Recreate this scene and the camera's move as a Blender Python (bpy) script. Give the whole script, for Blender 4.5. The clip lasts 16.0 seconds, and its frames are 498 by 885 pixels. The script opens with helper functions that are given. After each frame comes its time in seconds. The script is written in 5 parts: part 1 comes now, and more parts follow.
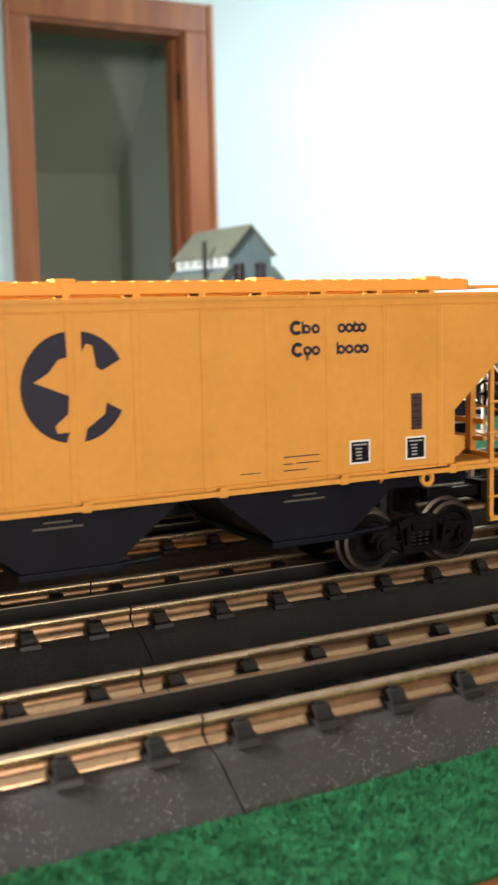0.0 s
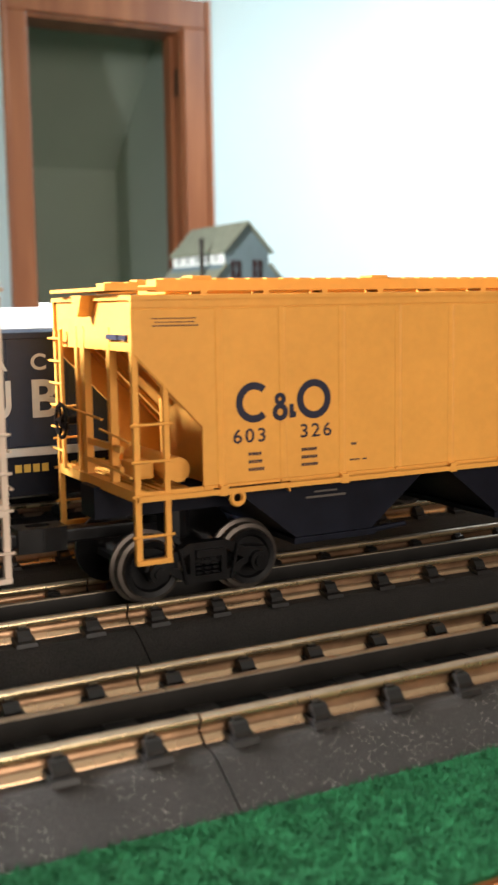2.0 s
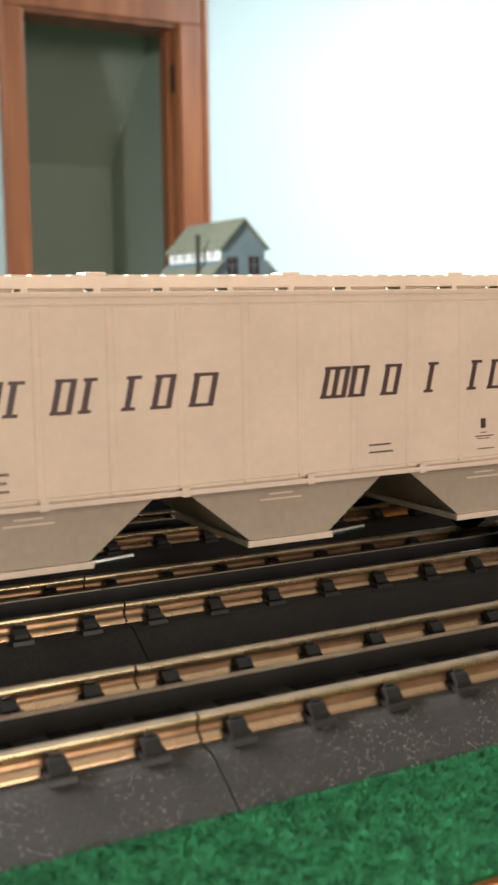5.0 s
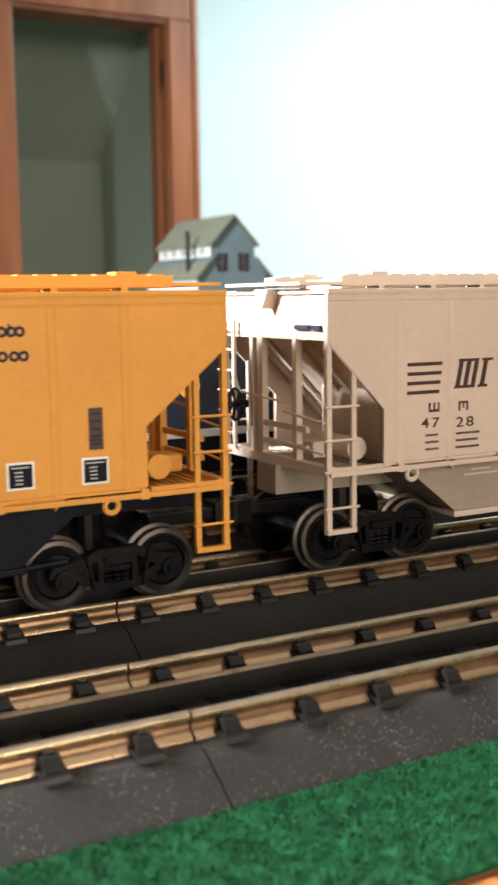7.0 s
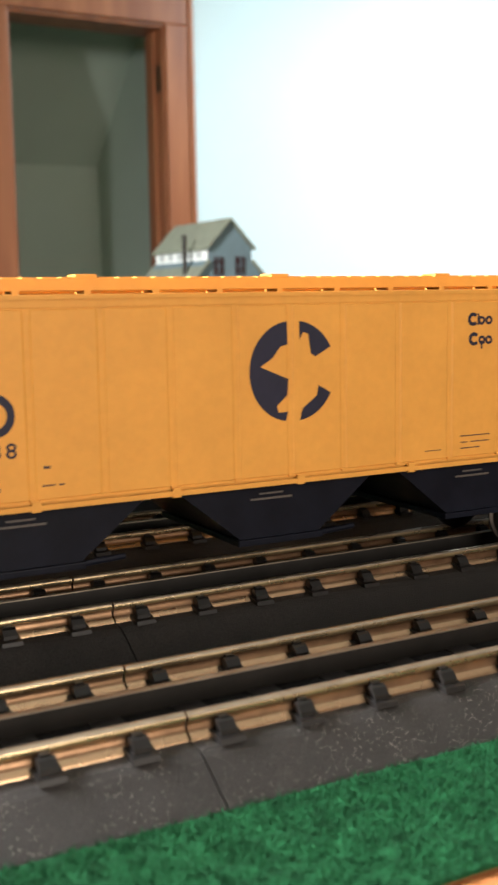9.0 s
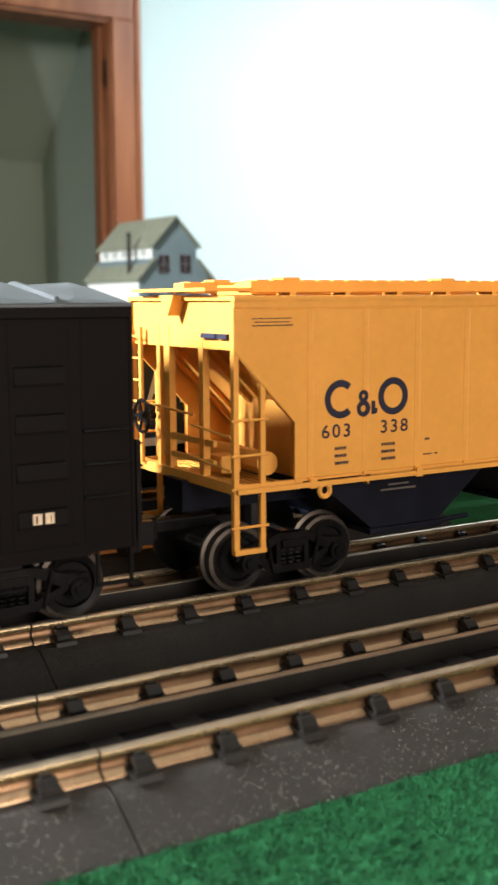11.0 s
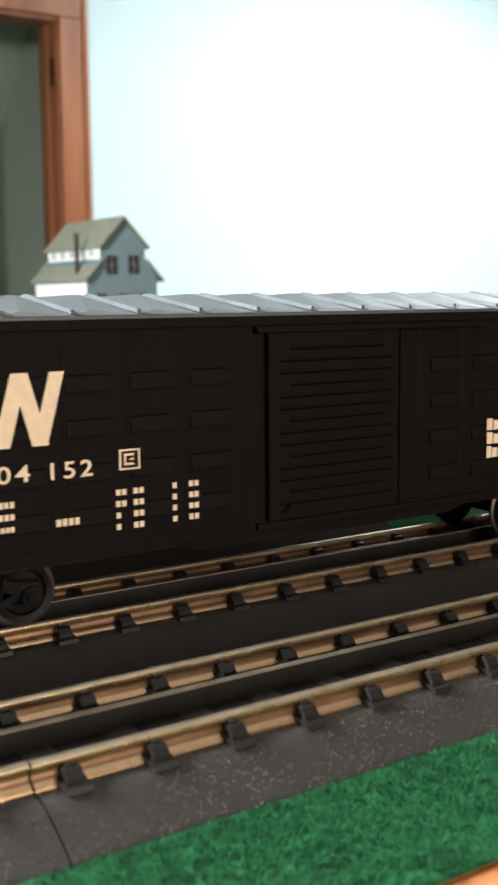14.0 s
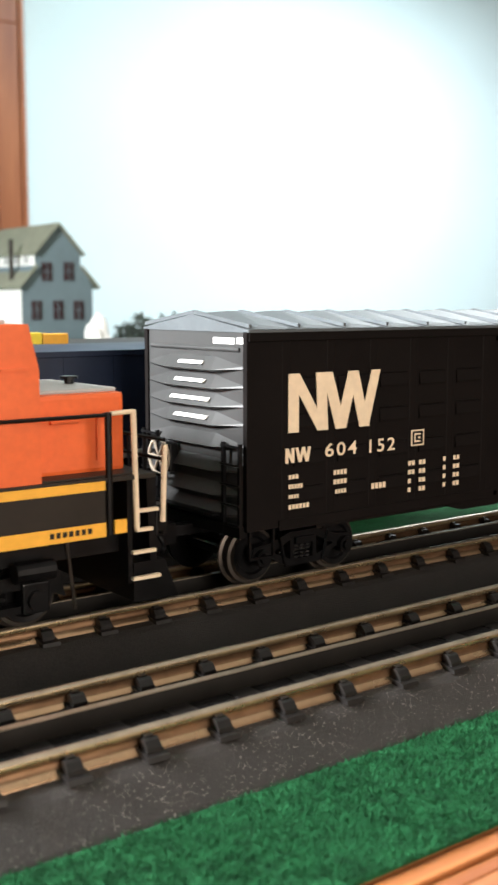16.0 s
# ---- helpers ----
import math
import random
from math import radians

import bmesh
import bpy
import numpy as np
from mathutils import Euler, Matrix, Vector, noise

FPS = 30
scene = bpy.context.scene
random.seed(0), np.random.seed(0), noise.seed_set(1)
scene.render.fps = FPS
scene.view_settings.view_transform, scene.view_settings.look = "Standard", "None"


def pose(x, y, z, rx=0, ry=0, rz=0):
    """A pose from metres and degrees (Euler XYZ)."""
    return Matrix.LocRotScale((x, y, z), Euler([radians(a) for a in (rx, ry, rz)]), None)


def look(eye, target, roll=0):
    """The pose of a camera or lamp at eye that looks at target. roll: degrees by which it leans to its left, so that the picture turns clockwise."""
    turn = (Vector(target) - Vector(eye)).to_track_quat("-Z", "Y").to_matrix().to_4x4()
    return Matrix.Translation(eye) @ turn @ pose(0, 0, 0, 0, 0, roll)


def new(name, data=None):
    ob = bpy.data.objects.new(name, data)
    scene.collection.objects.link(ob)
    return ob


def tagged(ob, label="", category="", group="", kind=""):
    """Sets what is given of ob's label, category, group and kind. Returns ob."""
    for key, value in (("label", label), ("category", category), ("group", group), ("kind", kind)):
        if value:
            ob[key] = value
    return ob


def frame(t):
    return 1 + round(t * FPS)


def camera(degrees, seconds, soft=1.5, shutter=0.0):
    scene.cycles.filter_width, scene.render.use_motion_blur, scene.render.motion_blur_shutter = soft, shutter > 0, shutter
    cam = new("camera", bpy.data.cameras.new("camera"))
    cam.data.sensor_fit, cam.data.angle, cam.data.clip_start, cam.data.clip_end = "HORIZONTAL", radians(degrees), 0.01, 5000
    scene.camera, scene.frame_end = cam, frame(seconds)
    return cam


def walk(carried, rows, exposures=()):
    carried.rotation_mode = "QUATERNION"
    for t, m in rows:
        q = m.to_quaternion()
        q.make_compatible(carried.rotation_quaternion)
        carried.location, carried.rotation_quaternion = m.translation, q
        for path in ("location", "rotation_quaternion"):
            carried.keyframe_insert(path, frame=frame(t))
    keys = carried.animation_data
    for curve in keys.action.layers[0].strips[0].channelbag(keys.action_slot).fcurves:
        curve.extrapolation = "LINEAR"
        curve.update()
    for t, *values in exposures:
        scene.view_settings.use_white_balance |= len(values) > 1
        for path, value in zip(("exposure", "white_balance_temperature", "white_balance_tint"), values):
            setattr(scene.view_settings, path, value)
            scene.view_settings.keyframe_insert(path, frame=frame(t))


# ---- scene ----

# ======== camera and its way ========
cam = camera(25.70, 16.0, soft=2.6, shutter=0.25)
cam.data.dof.use_dof = True
cam.data.dof.focus_distance = 0.36
cam.data.dof.aperture_fstop = 40.0

PATH = [
    (0.0, -0.0903, -0.2004, 0.0842, -27.23, -7.03, 1.24),
    (0.5, -0.0904, -0.1998, 0.0841, -27.31, -7.13, 1.10),
    (1.0, -0.0905, -0.1996, 0.0840, -27.35, -7.21, 0.95),
    (1.5, -0.0903, -0.1994, 0.0844, -27.41, -7.21, 0.96),
    (2.0, -0.0905, -0.1997, 0.0845, -27.44, -7.19, 0.96),
    (2.5, -0.0908, -0.2000, 0.0844, -27.42, -7.10, 0.92),
    (3.0, -0.0913, -0.2003, 0.0848, -27.44, -7.10, 1.03),
    (3.5, -0.0913, -0.2002, 0.0843, -27.38, -7.10, 0.88),
    (6.0, -0.0904, -0.1978, 0.0851, -28.01, -7.59, 0.81),
    (6.5, -0.0920, -0.1993, 0.0854, -28.16, -7.65, 0.83),
    (7.0, -0.0917, -0.1995, 0.0856, -28.21, -7.59, 0.80),
    (7.5, -0.0909, -0.1989, 0.0855, -28.19, -7.53, 0.80),
    (8.0, -0.0919, -0.1999, 0.0857, -28.29, -7.50, 0.80),
    (8.5, -0.0915, -0.1998, 0.0854, -28.33, -7.42, 0.80),
    (9.0, -0.0914, -0.2001, 0.0851, -28.34, -7.39, 0.95),
    (11.5, -0.0770, -0.1880, 0.0880, -31.99, -7.68, 0.32),
    (12.0, -0.0766, -0.1904, 0.0894, -32.69, -7.83, 0.48),
    (12.5, -0.0767, -0.1930, 0.0903, -33.17, -7.74, 0.55),
    (13.0, -0.0769, -0.1949, 0.0904, -33.34, -7.62, 0.55),
    (13.5, -0.0756, -0.1937, 0.0898, -33.41, -7.64, 0.63),
    (14.0, -0.0768, -0.1956, 0.0907, -33.61, -7.63, 0.48),
    (14.5, -0.0792, -0.1976, 0.0925, -34.06, -7.50, 0.09),
    (15.0, -0.0786, -0.2010, 0.0946, -34.98, -7.50, 0.06),
    (15.5, -0.0794, -0.2028, 0.0961, -36.08, -7.41, -0.14),
    (16.0, -0.0753, -0.2031, 0.0945, -36.85, -7.33, 0.03),
]
walk(cam, [(t, pose(x, y, z, 90 + p, 0, w) @ pose(0, 0, 0, 0, 0, -r)) for t, x, y, z, w, p, r in PATH],
     exposures=[(0.0, 0.0), (16.0, 0.0)])

# ======== world, daylight and lamps ========
FLOOR_Z, CEIL_Z = -0.95, 1.62
WX, EX, SY, NY = -2.3, 4.2, -2.6, 3.27          # inner faces of the room's walls
world = bpy.data.worlds.new("sky")
scene.world = world
world.use_nodes = True
sky = world.node_tree.nodes.new("ShaderNodeTexSky")
sky.sky_type, sky.sun_disc = "NISHITA", False
sky.sun_elevation, sky.sun_rotation = radians(40), radians(120)
world.node_tree.links.new(sky.outputs[0], world.node_tree.nodes["Background"].inputs[0])
world.node_tree.nodes["Background"].inputs[1].default_value = 0.1


def area_lamp(name, m, sx, sy, watts, color):
    d = bpy.data.lights.new(name, "AREA")
    d.shape, d.size, d.size_y, d.energy, d.color = "RECTANGLE", sx, sy, watts, color
    ob = new(name, d)
    ob.matrix_world = m
    return ob


# added warm fill on the near sides, from an unseen opening in the south wall behind the camera
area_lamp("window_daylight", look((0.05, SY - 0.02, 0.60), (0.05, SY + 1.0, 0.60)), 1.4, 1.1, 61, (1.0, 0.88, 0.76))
# unseen lamp added over the far wall's foot to brighten that wall
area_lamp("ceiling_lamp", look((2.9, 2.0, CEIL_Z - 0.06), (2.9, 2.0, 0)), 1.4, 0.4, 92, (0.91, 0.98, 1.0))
# white work light hung over the west end of the layout, turned towards the tracks
PENDANT = look((-1.10, 0.55, 0.72), (0.05, 0.09, 0.05))
area_lamp("work_lamp", PENDANT, 0.26, 0.26, 126, (0.97, 0.99, 1.0))

# ======== materials ========
def mat(name, color, rough=0.6, metal=0.0, var=0.10, scale=60.0, bump=0.0, bump_scale=400.0, fine=0.05, spec=0.5):
    m = bpy.data.materials.new(name)
    m.use_nodes = True
    n, l = m.node_tree.nodes, m.node_tree.links
    b = n["Principled BSDF"]
    b.inputs["Roughness"].default_value, b.inputs["Metallic"].default_value = rough, metal
    b.inputs["Specular IOR Level"].default_value = spec
    co = n.new("ShaderNodeTexCoord")
    big, small = n.new("ShaderNodeTexNoise"), n.new("ShaderNodeTexNoise")
    big.inputs["Scale"].default_value, big.inputs["Detail"].default_value = scale, 4
    small.inputs["Scale"].default_value, small.inputs["Detail"].default_value = bump_scale, 2
    l.new(co.outputs["Object"], big.inputs["Vector"])
    l.new(co.outputs["Object"], small.inputs["Vector"])
    ramp = n.new("ShaderNodeMapRange")
    ramp.inputs["From Min"].default_value, ramp.inputs["From Max"].default_value = 0.3, 0.7
    ramp.inputs["To Min"].default_value, ramp.inputs["To Max"].default_value = 1 - var, 1 + var
    l.new(big.outputs["Fac"], ramp.inputs["Value"])
    r2 = n.new("ShaderNodeMapRange")
    r2.inputs["From Min"].default_value, r2.inputs["From Max"].default_value = 0.3, 0.7
    r2.inputs["To Min"].default_value, r2.inputs["To Max"].default_value = 1 - fine, 1 + fine
    l.new(small.outputs["Fac"], r2.inputs["Value"])
    mul = n.new("ShaderNodeMath")
    mul.operation = "MULTIPLY"
    l.new(ramp.outputs[0], mul.inputs[0])
    l.new(r2.outputs[0], mul.inputs[1])
    hsv = n.new("ShaderNodeHueSaturation")
    hsv.inputs["Color"].default_value = (*color, 1)
    l.new(mul.outputs[0], hsv.inputs["Value"])
    l.new(hsv.outputs[0], b.inputs["Base Color"])
    rr = n.new("ShaderNodeMapRange")
    rr.inputs["To Min"].default_value, rr.inputs["To Max"].default_value = max(0.02, rough - 0.08), min(1, rough + 0.10)
    l.new(big.outputs["Fac"], rr.inputs["Value"])
    l.new(rr.outputs[0], b.inputs["Roughness"])
    if bump:
        bp = n.new("ShaderNodeBump")
        bp.inputs["Strength"].default_value, bp.inputs["Distance"].default_value = bump, 0.0006
        l.new(small.outputs["Fac"], bp.inputs["Height"])
        l.new(bp.outputs[0], b.inputs["Normal"])
    return m


def wood(name, dark, light, rough=0.45, axis=2, size=18.0, stretch=12.0):
    m = bpy.data.materials.new(name)
    m.use_nodes = True
    n, l = m.node_tree.nodes, m.node_tree.links
    b = n["Principled BSDF"]
    b.inputs["Roughness"].default_value = rough
    co, mp = n.new("ShaderNodeTexCoord"), n.new("ShaderNodeMapping")
    s = [size, size, size]
    s[axis] = size / stretch
    mp.inputs["Scale"].default_value = s
    l.new(co.outputs["Object"], mp.inputs["Vector"])
    no = n.new("ShaderNodeTexNoise")
    no.inputs["Scale"].default_value, no.inputs["Detail"].default_value, no.inputs["Distortion"].default_value = 1.0, 6, 0.6
    l.new(mp.outputs[0], no.inputs["Vector"])
    cr = n.new("ShaderNodeValToRGB")
    cr.color_ramp.elements[0].position, cr.color_ramp.elements[1].position = 0.32, 0.68
    cr.color_ramp.elements[0].color, cr.color_ramp.elements[1].color = (*dark, 1), (*light, 1)
    l.new(no.outputs["Fac"], cr.inputs[0])
    l.new(cr.outputs[0], b.inputs["Base Color"])
    bp = n.new("ShaderNodeBump")
    bp.inputs["Strength"].default_value, bp.inputs["Distance"].default_value = 0.2, 0.001
    l.new(no.outputs["Fac"], bp.inputs["Height"])
    l.new(bp.outputs[0], b.inputs["Normal"])
    return m


def speckled(name, base, fleck, amount=0.72, scale=900.0):
    """Plastic ballast: dark grey-brown with pale flecks and a granular relief."""
    m = mat(name, base, rough=0.52, var=0.22, scale=70, bump=0.7, bump_scale=2600, fine=0.45)
    n, l = m.node_tree.nodes, m.node_tree.links
    b = n["Principled BSDF"]
    old = b.inputs["Base Color"].links[0].from_socket
    vo = n.new("ShaderNodeTexVoronoi")
    vo.inputs["Scale"].default_value = scale
    co = n.new("ShaderNodeTexCoord")
    l.new(co.outputs["Object"], vo.inputs["Vector"])
    sep = n.new("ShaderNodeSeparateColor")
    l.new(vo.outputs["Color"], sep.inputs[0])
    cut = n.new("ShaderNodeMath")
    cut.operation, cut.inputs[1].default_value = "GREATER_THAN", amount
    l.new(sep.outputs[0], cut.inputs[0])
    near = n.new("ShaderNodeMath")
    near.operation, near.inputs[1].default_value = "LESS_THAN", 0.28
    l.new(vo.outputs["Distance"], near.inputs[0])
    both = n.new("ShaderNodeMath")
    both.operation = "MULTIPLY"
    l.new(cut.outputs[0], both.inputs[0])
    l.new(near.outputs[0], both.inputs[1])
    patch = n.new("ShaderNodeTexNoise")
    patch.inputs["Scale"].default_value = 55.0
    l.new(co.outputs["Object"], patch.inputs["Vector"])
    dense = n.new("ShaderNodeMapRange")
    dense.inputs["From Min"].default_value, dense.inputs["From Max"].default_value = 0.32, 0.52
    l.new(patch.outputs["Fac"], dense.inputs["Value"])
    some = n.new("ShaderNodeMath")
    some.operation = "MULTIPLY"
    l.new(both.outputs[0], some.inputs[0])
    l.new(dense.outputs[0], some.inputs[1])
    both = some
    mix = n.new("ShaderNodeMix")
    mix.data_type = "RGBA"
    l.new(both.outputs[0], mix.inputs["Factor"])
    l.new(old, mix.inputs[6])
    mix.inputs[7].default_value = (*fleck, 1)
    l.new(mix.outputs[2], b.inputs["Base Color"])
    return m


WALL = mat("wall_paint", (0.67, 0.83, 0.88), 0.85, var=0.02, scale=3, bump=0.1, bump_scale=300)
GREENWALL = mat("green_wall_paint", (0.50, 0.57, 0.48), 0.85, var=0.06, scale=2)
CEIL = mat("ceiling_paint", (0.78, 0.78, 0.75), 0.9, var=0.02, scale=3)
# dark finish chosen for two unseen walls, so they bounce little light
PANEL = wood("wood_panelling", (0.07, 0.030, 0.013), (0.14, 0.065, 0.030), 0.5, 2, 10, 10)
CARPET = mat("carpet", (0.06, 0.05, 0.045), 0.95, var=0.2, scale=12, bump=0.5, bump_scale=300)
OAK = wood("stained_wood", (0.25, 0.078, 0.032), (0.42, 0.155, 0.066), 0.42, 2, 14, 10)
PINE = wood("pine_board", (0.22, 0.060, 0.014), (0.42, 0.155, 0.045), 0.55, 0, 160, 22)
GRASS = mat("green_mat", (0.0108, 0.070, 0.0255), 0.95, spec=0.12, var=0.35, scale=220, bump=1.0, bump_scale=1500, fine=0.35)
BALLAST = speckled("ballast_plastic", (0.0195, 0.0155, 0.0137), (0.52, 0.47, 0.42), 0.86, 2500.0)
BALLASTDULL = mat("dull_ballast_plastic", (0.0200, 0.0170, 0.0155), 0.7, spec=0.3, var=0.25, scale=70, bump=0.8, bump_scale=2200, fine=0.5)
TIESHADE = mat("black_tie_plastic", (0.006, 0.005, 0.005), 0.7, spec=0.15, var=0.3, scale=300, bump=0.6, bump_scale=900)
CLIP = mat("rail_clip_plastic", (0.0085, 0.0068, 0.0062), 0.42, spec=0.35, var=0.3, scale=400)
RAIL = mat("rail_metal", (0.49, 0.325, 0.195), 0.27, metal=0.9, var=0.06, scale=60, fine=0.05, bump_scale=500)
# web and flank colours stand in for shade and dark reflections on the rail
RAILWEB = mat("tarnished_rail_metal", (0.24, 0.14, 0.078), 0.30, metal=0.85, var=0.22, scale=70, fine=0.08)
RAILTOP = mat("polished_rail_metal", (0.40, 0.33, 0.25), 0.40, metal=0.9, var=0.16, scale=120)
RAILSIDE = mat("olive_tarnished_rail_metal", (0.46, 0.35, 0.20), 0.26, metal=0.85, var=0.20, scale=90, fine=0.08)
BLACKRAIL = mat("blackened_rail_metal", (0.02, 0.018, 0.016), 0.5, metal=0.6, var=0.2)
YELLOW = mat("yellow_car_paint", (0.67, 0.310, 0.060), 0.50, spec=0.22, var=0.05, scale=40, fine=0.03)
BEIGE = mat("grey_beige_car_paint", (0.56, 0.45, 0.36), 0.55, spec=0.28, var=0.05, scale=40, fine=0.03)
# the car's beige at about half value, for bays, centre sill and brake wheel
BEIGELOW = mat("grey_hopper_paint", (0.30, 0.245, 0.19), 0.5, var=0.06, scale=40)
NAVY = mat("navy_decal", (0.020, 0.020, 0.038), 0.55, spec=0.2, var=0.1)
MAROON = mat("maroon_decal", (0.045, 0.018, 0.018), 0.5, var=0.1)
UNDER = mat("underframe_paint", (0.0055, 0.0065, 0.012), 0.45, spec=0.12, var=0.2, scale=100)
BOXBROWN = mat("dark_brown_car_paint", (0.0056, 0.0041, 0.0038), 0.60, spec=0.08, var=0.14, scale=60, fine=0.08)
# black ends get a grey base that stands for the light they reflect
ENDLIT = mat("black_end_paint", (0.042, 0.042, 0.042), 0.34, var=0.1, scale=60)
GALV = mat("galvanised_roof", (0.090, 0.102, 0.110), 0.5, metal=0.3, var=0.1, scale=80)
CREAM = mat("cream_decal", (0.78, 0.62, 0.44), 0.55, var=0.04)
WHITE = mat("white_paint", (0.80, 0.79, 0.76), 0.5, var=0.03)
TRUCK = mat("truck_plastic", (0.0042, 0.0040, 0.0044), 0.32, spec=0.22, var=0.3, scale=200)
WHEEL = mat("wheel_metal", (0.085, 0.070, 0.060), 0.42, metal=0.8, var=0.25, scale=160)
AXLE = mat("axle_steel", (0.62, 0.62, 0.62), 0.25, metal=1.0, var=0.1)
ORANGE = mat("orange_engine_paint", (0.78, 0.135, 0.030), 0.40, var=0.05, scale=40)
ENGINEBLACK = mat("dark_engine_paint", (0.020, 0.015, 0.011), 0.5, spec=0.25, var=0.1)
STRIPE = mat("yellow_stripe_paint", (0.85, 0.42, 0.04), 0.45, var=0.05)
LEMON = mat("lemon_yellow_paint", (0.86, 0.66, 0.05), 0.4, var=0.05)
DECKGREY = mat("grey_engine_paint", (0.42, 0.42, 0.41), 0.5, var=0.06)
BLUE = mat("dark_blue_car_paint", (0.007, 0.014, 0.034), 0.42, spec=0.3, var=0.12, scale=50)
GOLD = mat("gold_decal", (0.55, 0.36, 0.05), 0.5, var=0.05)
DECALGREY = mat("worn_grey_decal", (0.09, 0.075, 0.065), 0.6, var=0.1)
SILVER = mat("silver_decal", (0.42, 0.42, 0.40), 0.5, var=0.05)
HOUSESHADE = mat("blue_grey_siding", (0.12, 0.165, 0.185), 0.8, var=0.08, scale=40)
ROOFGREEN = mat("green_roof", (0.19, 0.195, 0.145), 0.85, var=0.15, scale=60, bump=0.5, bump_scale=500)
WINDOWDARK = mat("maroon_window", (0.030, 0.012, 0.014), 0.35, var=0.1)
BRASS = mat("hinge_metal", (0.10, 0.07, 0.05), 0.4, metal=0.8)

# ======== mesh helpers ========
def put_box(bm, x0, x1, y0, y1, z0, z1, bevel=0.0):
    vs = [bm.verts.new((x, y, z)) for x in (x0, x1) for y in (y0, y1) for z in (z0, z1)]
    fs = [bm.faces.new([vs[i] for i in q]) for q in ((0, 1, 3, 2), (4, 6, 7, 5), (0, 4, 5, 1), (2, 3, 7, 6), (0, 2, 6, 4), (1, 5, 7, 3))]
    if bevel:
        es = list({e for f in fs for e in f.edges})
        bmesh.ops.bevel(bm, geom=es, offset=bevel, segments=2, affect="EDGES", profile=0.6)
    return bm


def abox(x0, x1, y0, y1, z0, z1, bevel=0.0):
    return put_box(bmesh.new(), x0, x1, y0, y1, z0, z1, bevel)


def put_prism(bm, outline, lo, hi, axis="y"):
    """A closed outline of two coordinates, drawn out along the third axis from lo to hi."""
    def p(a, b, c):
        return (a, c, b) if axis == "y" else (c, a, b) if axis == "x" else (a, b, c)
    v0 = [bm.verts.new(p(a, b, lo)) for a, b in outline]
    v1 = [bm.verts.new(p(a, b, hi)) for a, b in outline]
    k = len(outline)
    bm.faces.new(v0)
    bm.faces.new(v1[::-1])
    for i in range(k):
        bm.faces.new((v0[i], v1[i], v1[(i + 1) % k], v0[(i + 1) % k]))
    return bm


def put_rod(bm, a, b, r, seg=8, r2=None):
    a, b = Vector(a), Vector(b)
    m = Matrix.Translation((a + b) / 2) @ (b - a).to_track_quat("Z", "Y").to_matrix().to_4x4()
    bmesh.ops.create_cone(bm, cap_ends=True, segments=seg, radius1=r, radius2=r if r2 is None else r2, depth=(b - a).length, matrix=m)
    return bm


def part(name, bm, material, parent=None, label="", smooth=False):
    bmesh.ops.recalc_face_normals(bm, faces=bm.faces)
    me = bpy.data.meshes.new(name)
    bm.to_mesh(me)
    bm.free()
    me.materials.append(material)
    if smooth:
        for f in me.polygons:
            f.use_smooth = True
    ob = new(name, me)
    if parent is not None:
        ob.parent = parent
    if label:
        ob["label"] = label
    return ob


def put_loop(bm, c, r, thick, seg=14, side=6):
    """A ring of round stock in the x-z plane about c."""
    rows = []
    for i in range(seg):
        a = 2 * math.pi * i / seg
        rows.append([bm.verts.new((c[0] + (r + thick * math.cos(b)) * math.cos(a), c[1] + thick * math.sin(b), c[2] + (r + thick * math.cos(b)) * math.sin(a)))
                     for b in [2 * math.pi * j / side for j in range(side)]])
    for i in range(seg):
        for j in range(side):
            bm.faces.new((rows[i][j], rows[(i + 1) % seg][j], rows[(i + 1) % seg][(j + 1) % side], rows[i][(j + 1) % side]))
    return bm


def again(ob, m):
    """One more piece on the same mesh under the same parent."""
    o = new(ob.name.split(".")[0], ob.data)
    o.parent = ob.parent
    o.matrix_basis = m
    return o


def empty(name, label, category, group=""):
    return tagged(new(name), label, category, group)


def text(name, s, x, z, height, material, parent, face_y, width=None, shear=0.0, label="", bold=0.0):
    """Flat raised letters on a side facing -y, their lower left corner at x, z."""
    cu = bpy.data.curves.new(name, "FONT")
    cu.body, cu.size, cu.shear, cu.extrude, cu.offset = s, 1.0, shear, 0.01, bold
    cu.space_character = 1.25
    tmp = new("letters", cu)
    bpy.context.view_layer.update()
    me = bpy.data.meshes.new_from_object(tmp.evaluated_get(bpy.context.evaluated_depsgraph_get()))
    bpy.data.objects.remove(tmp)
    co = np.array([v.co for v in me.vertices])
    lo, hi = co.min(0), co.max(0)
    sz = height / (hi[1] - lo[1])
    sx = (width / (hi[0] - lo[0])) if width else sz
    for v in me.vertices:
        c = v.co.copy()
        v.co = (x + (c.x - lo[0]) * sx, face_y - 0.00012 + (0.00012 if c.z < 0 else 0.0), z + (c.y - lo[1]) * sz)
    me.materials.clear()
    me.materials.append(material)
    ob = new(name, me)
    ob.parent = parent
    if label:
        ob["label"] = label
    return ob


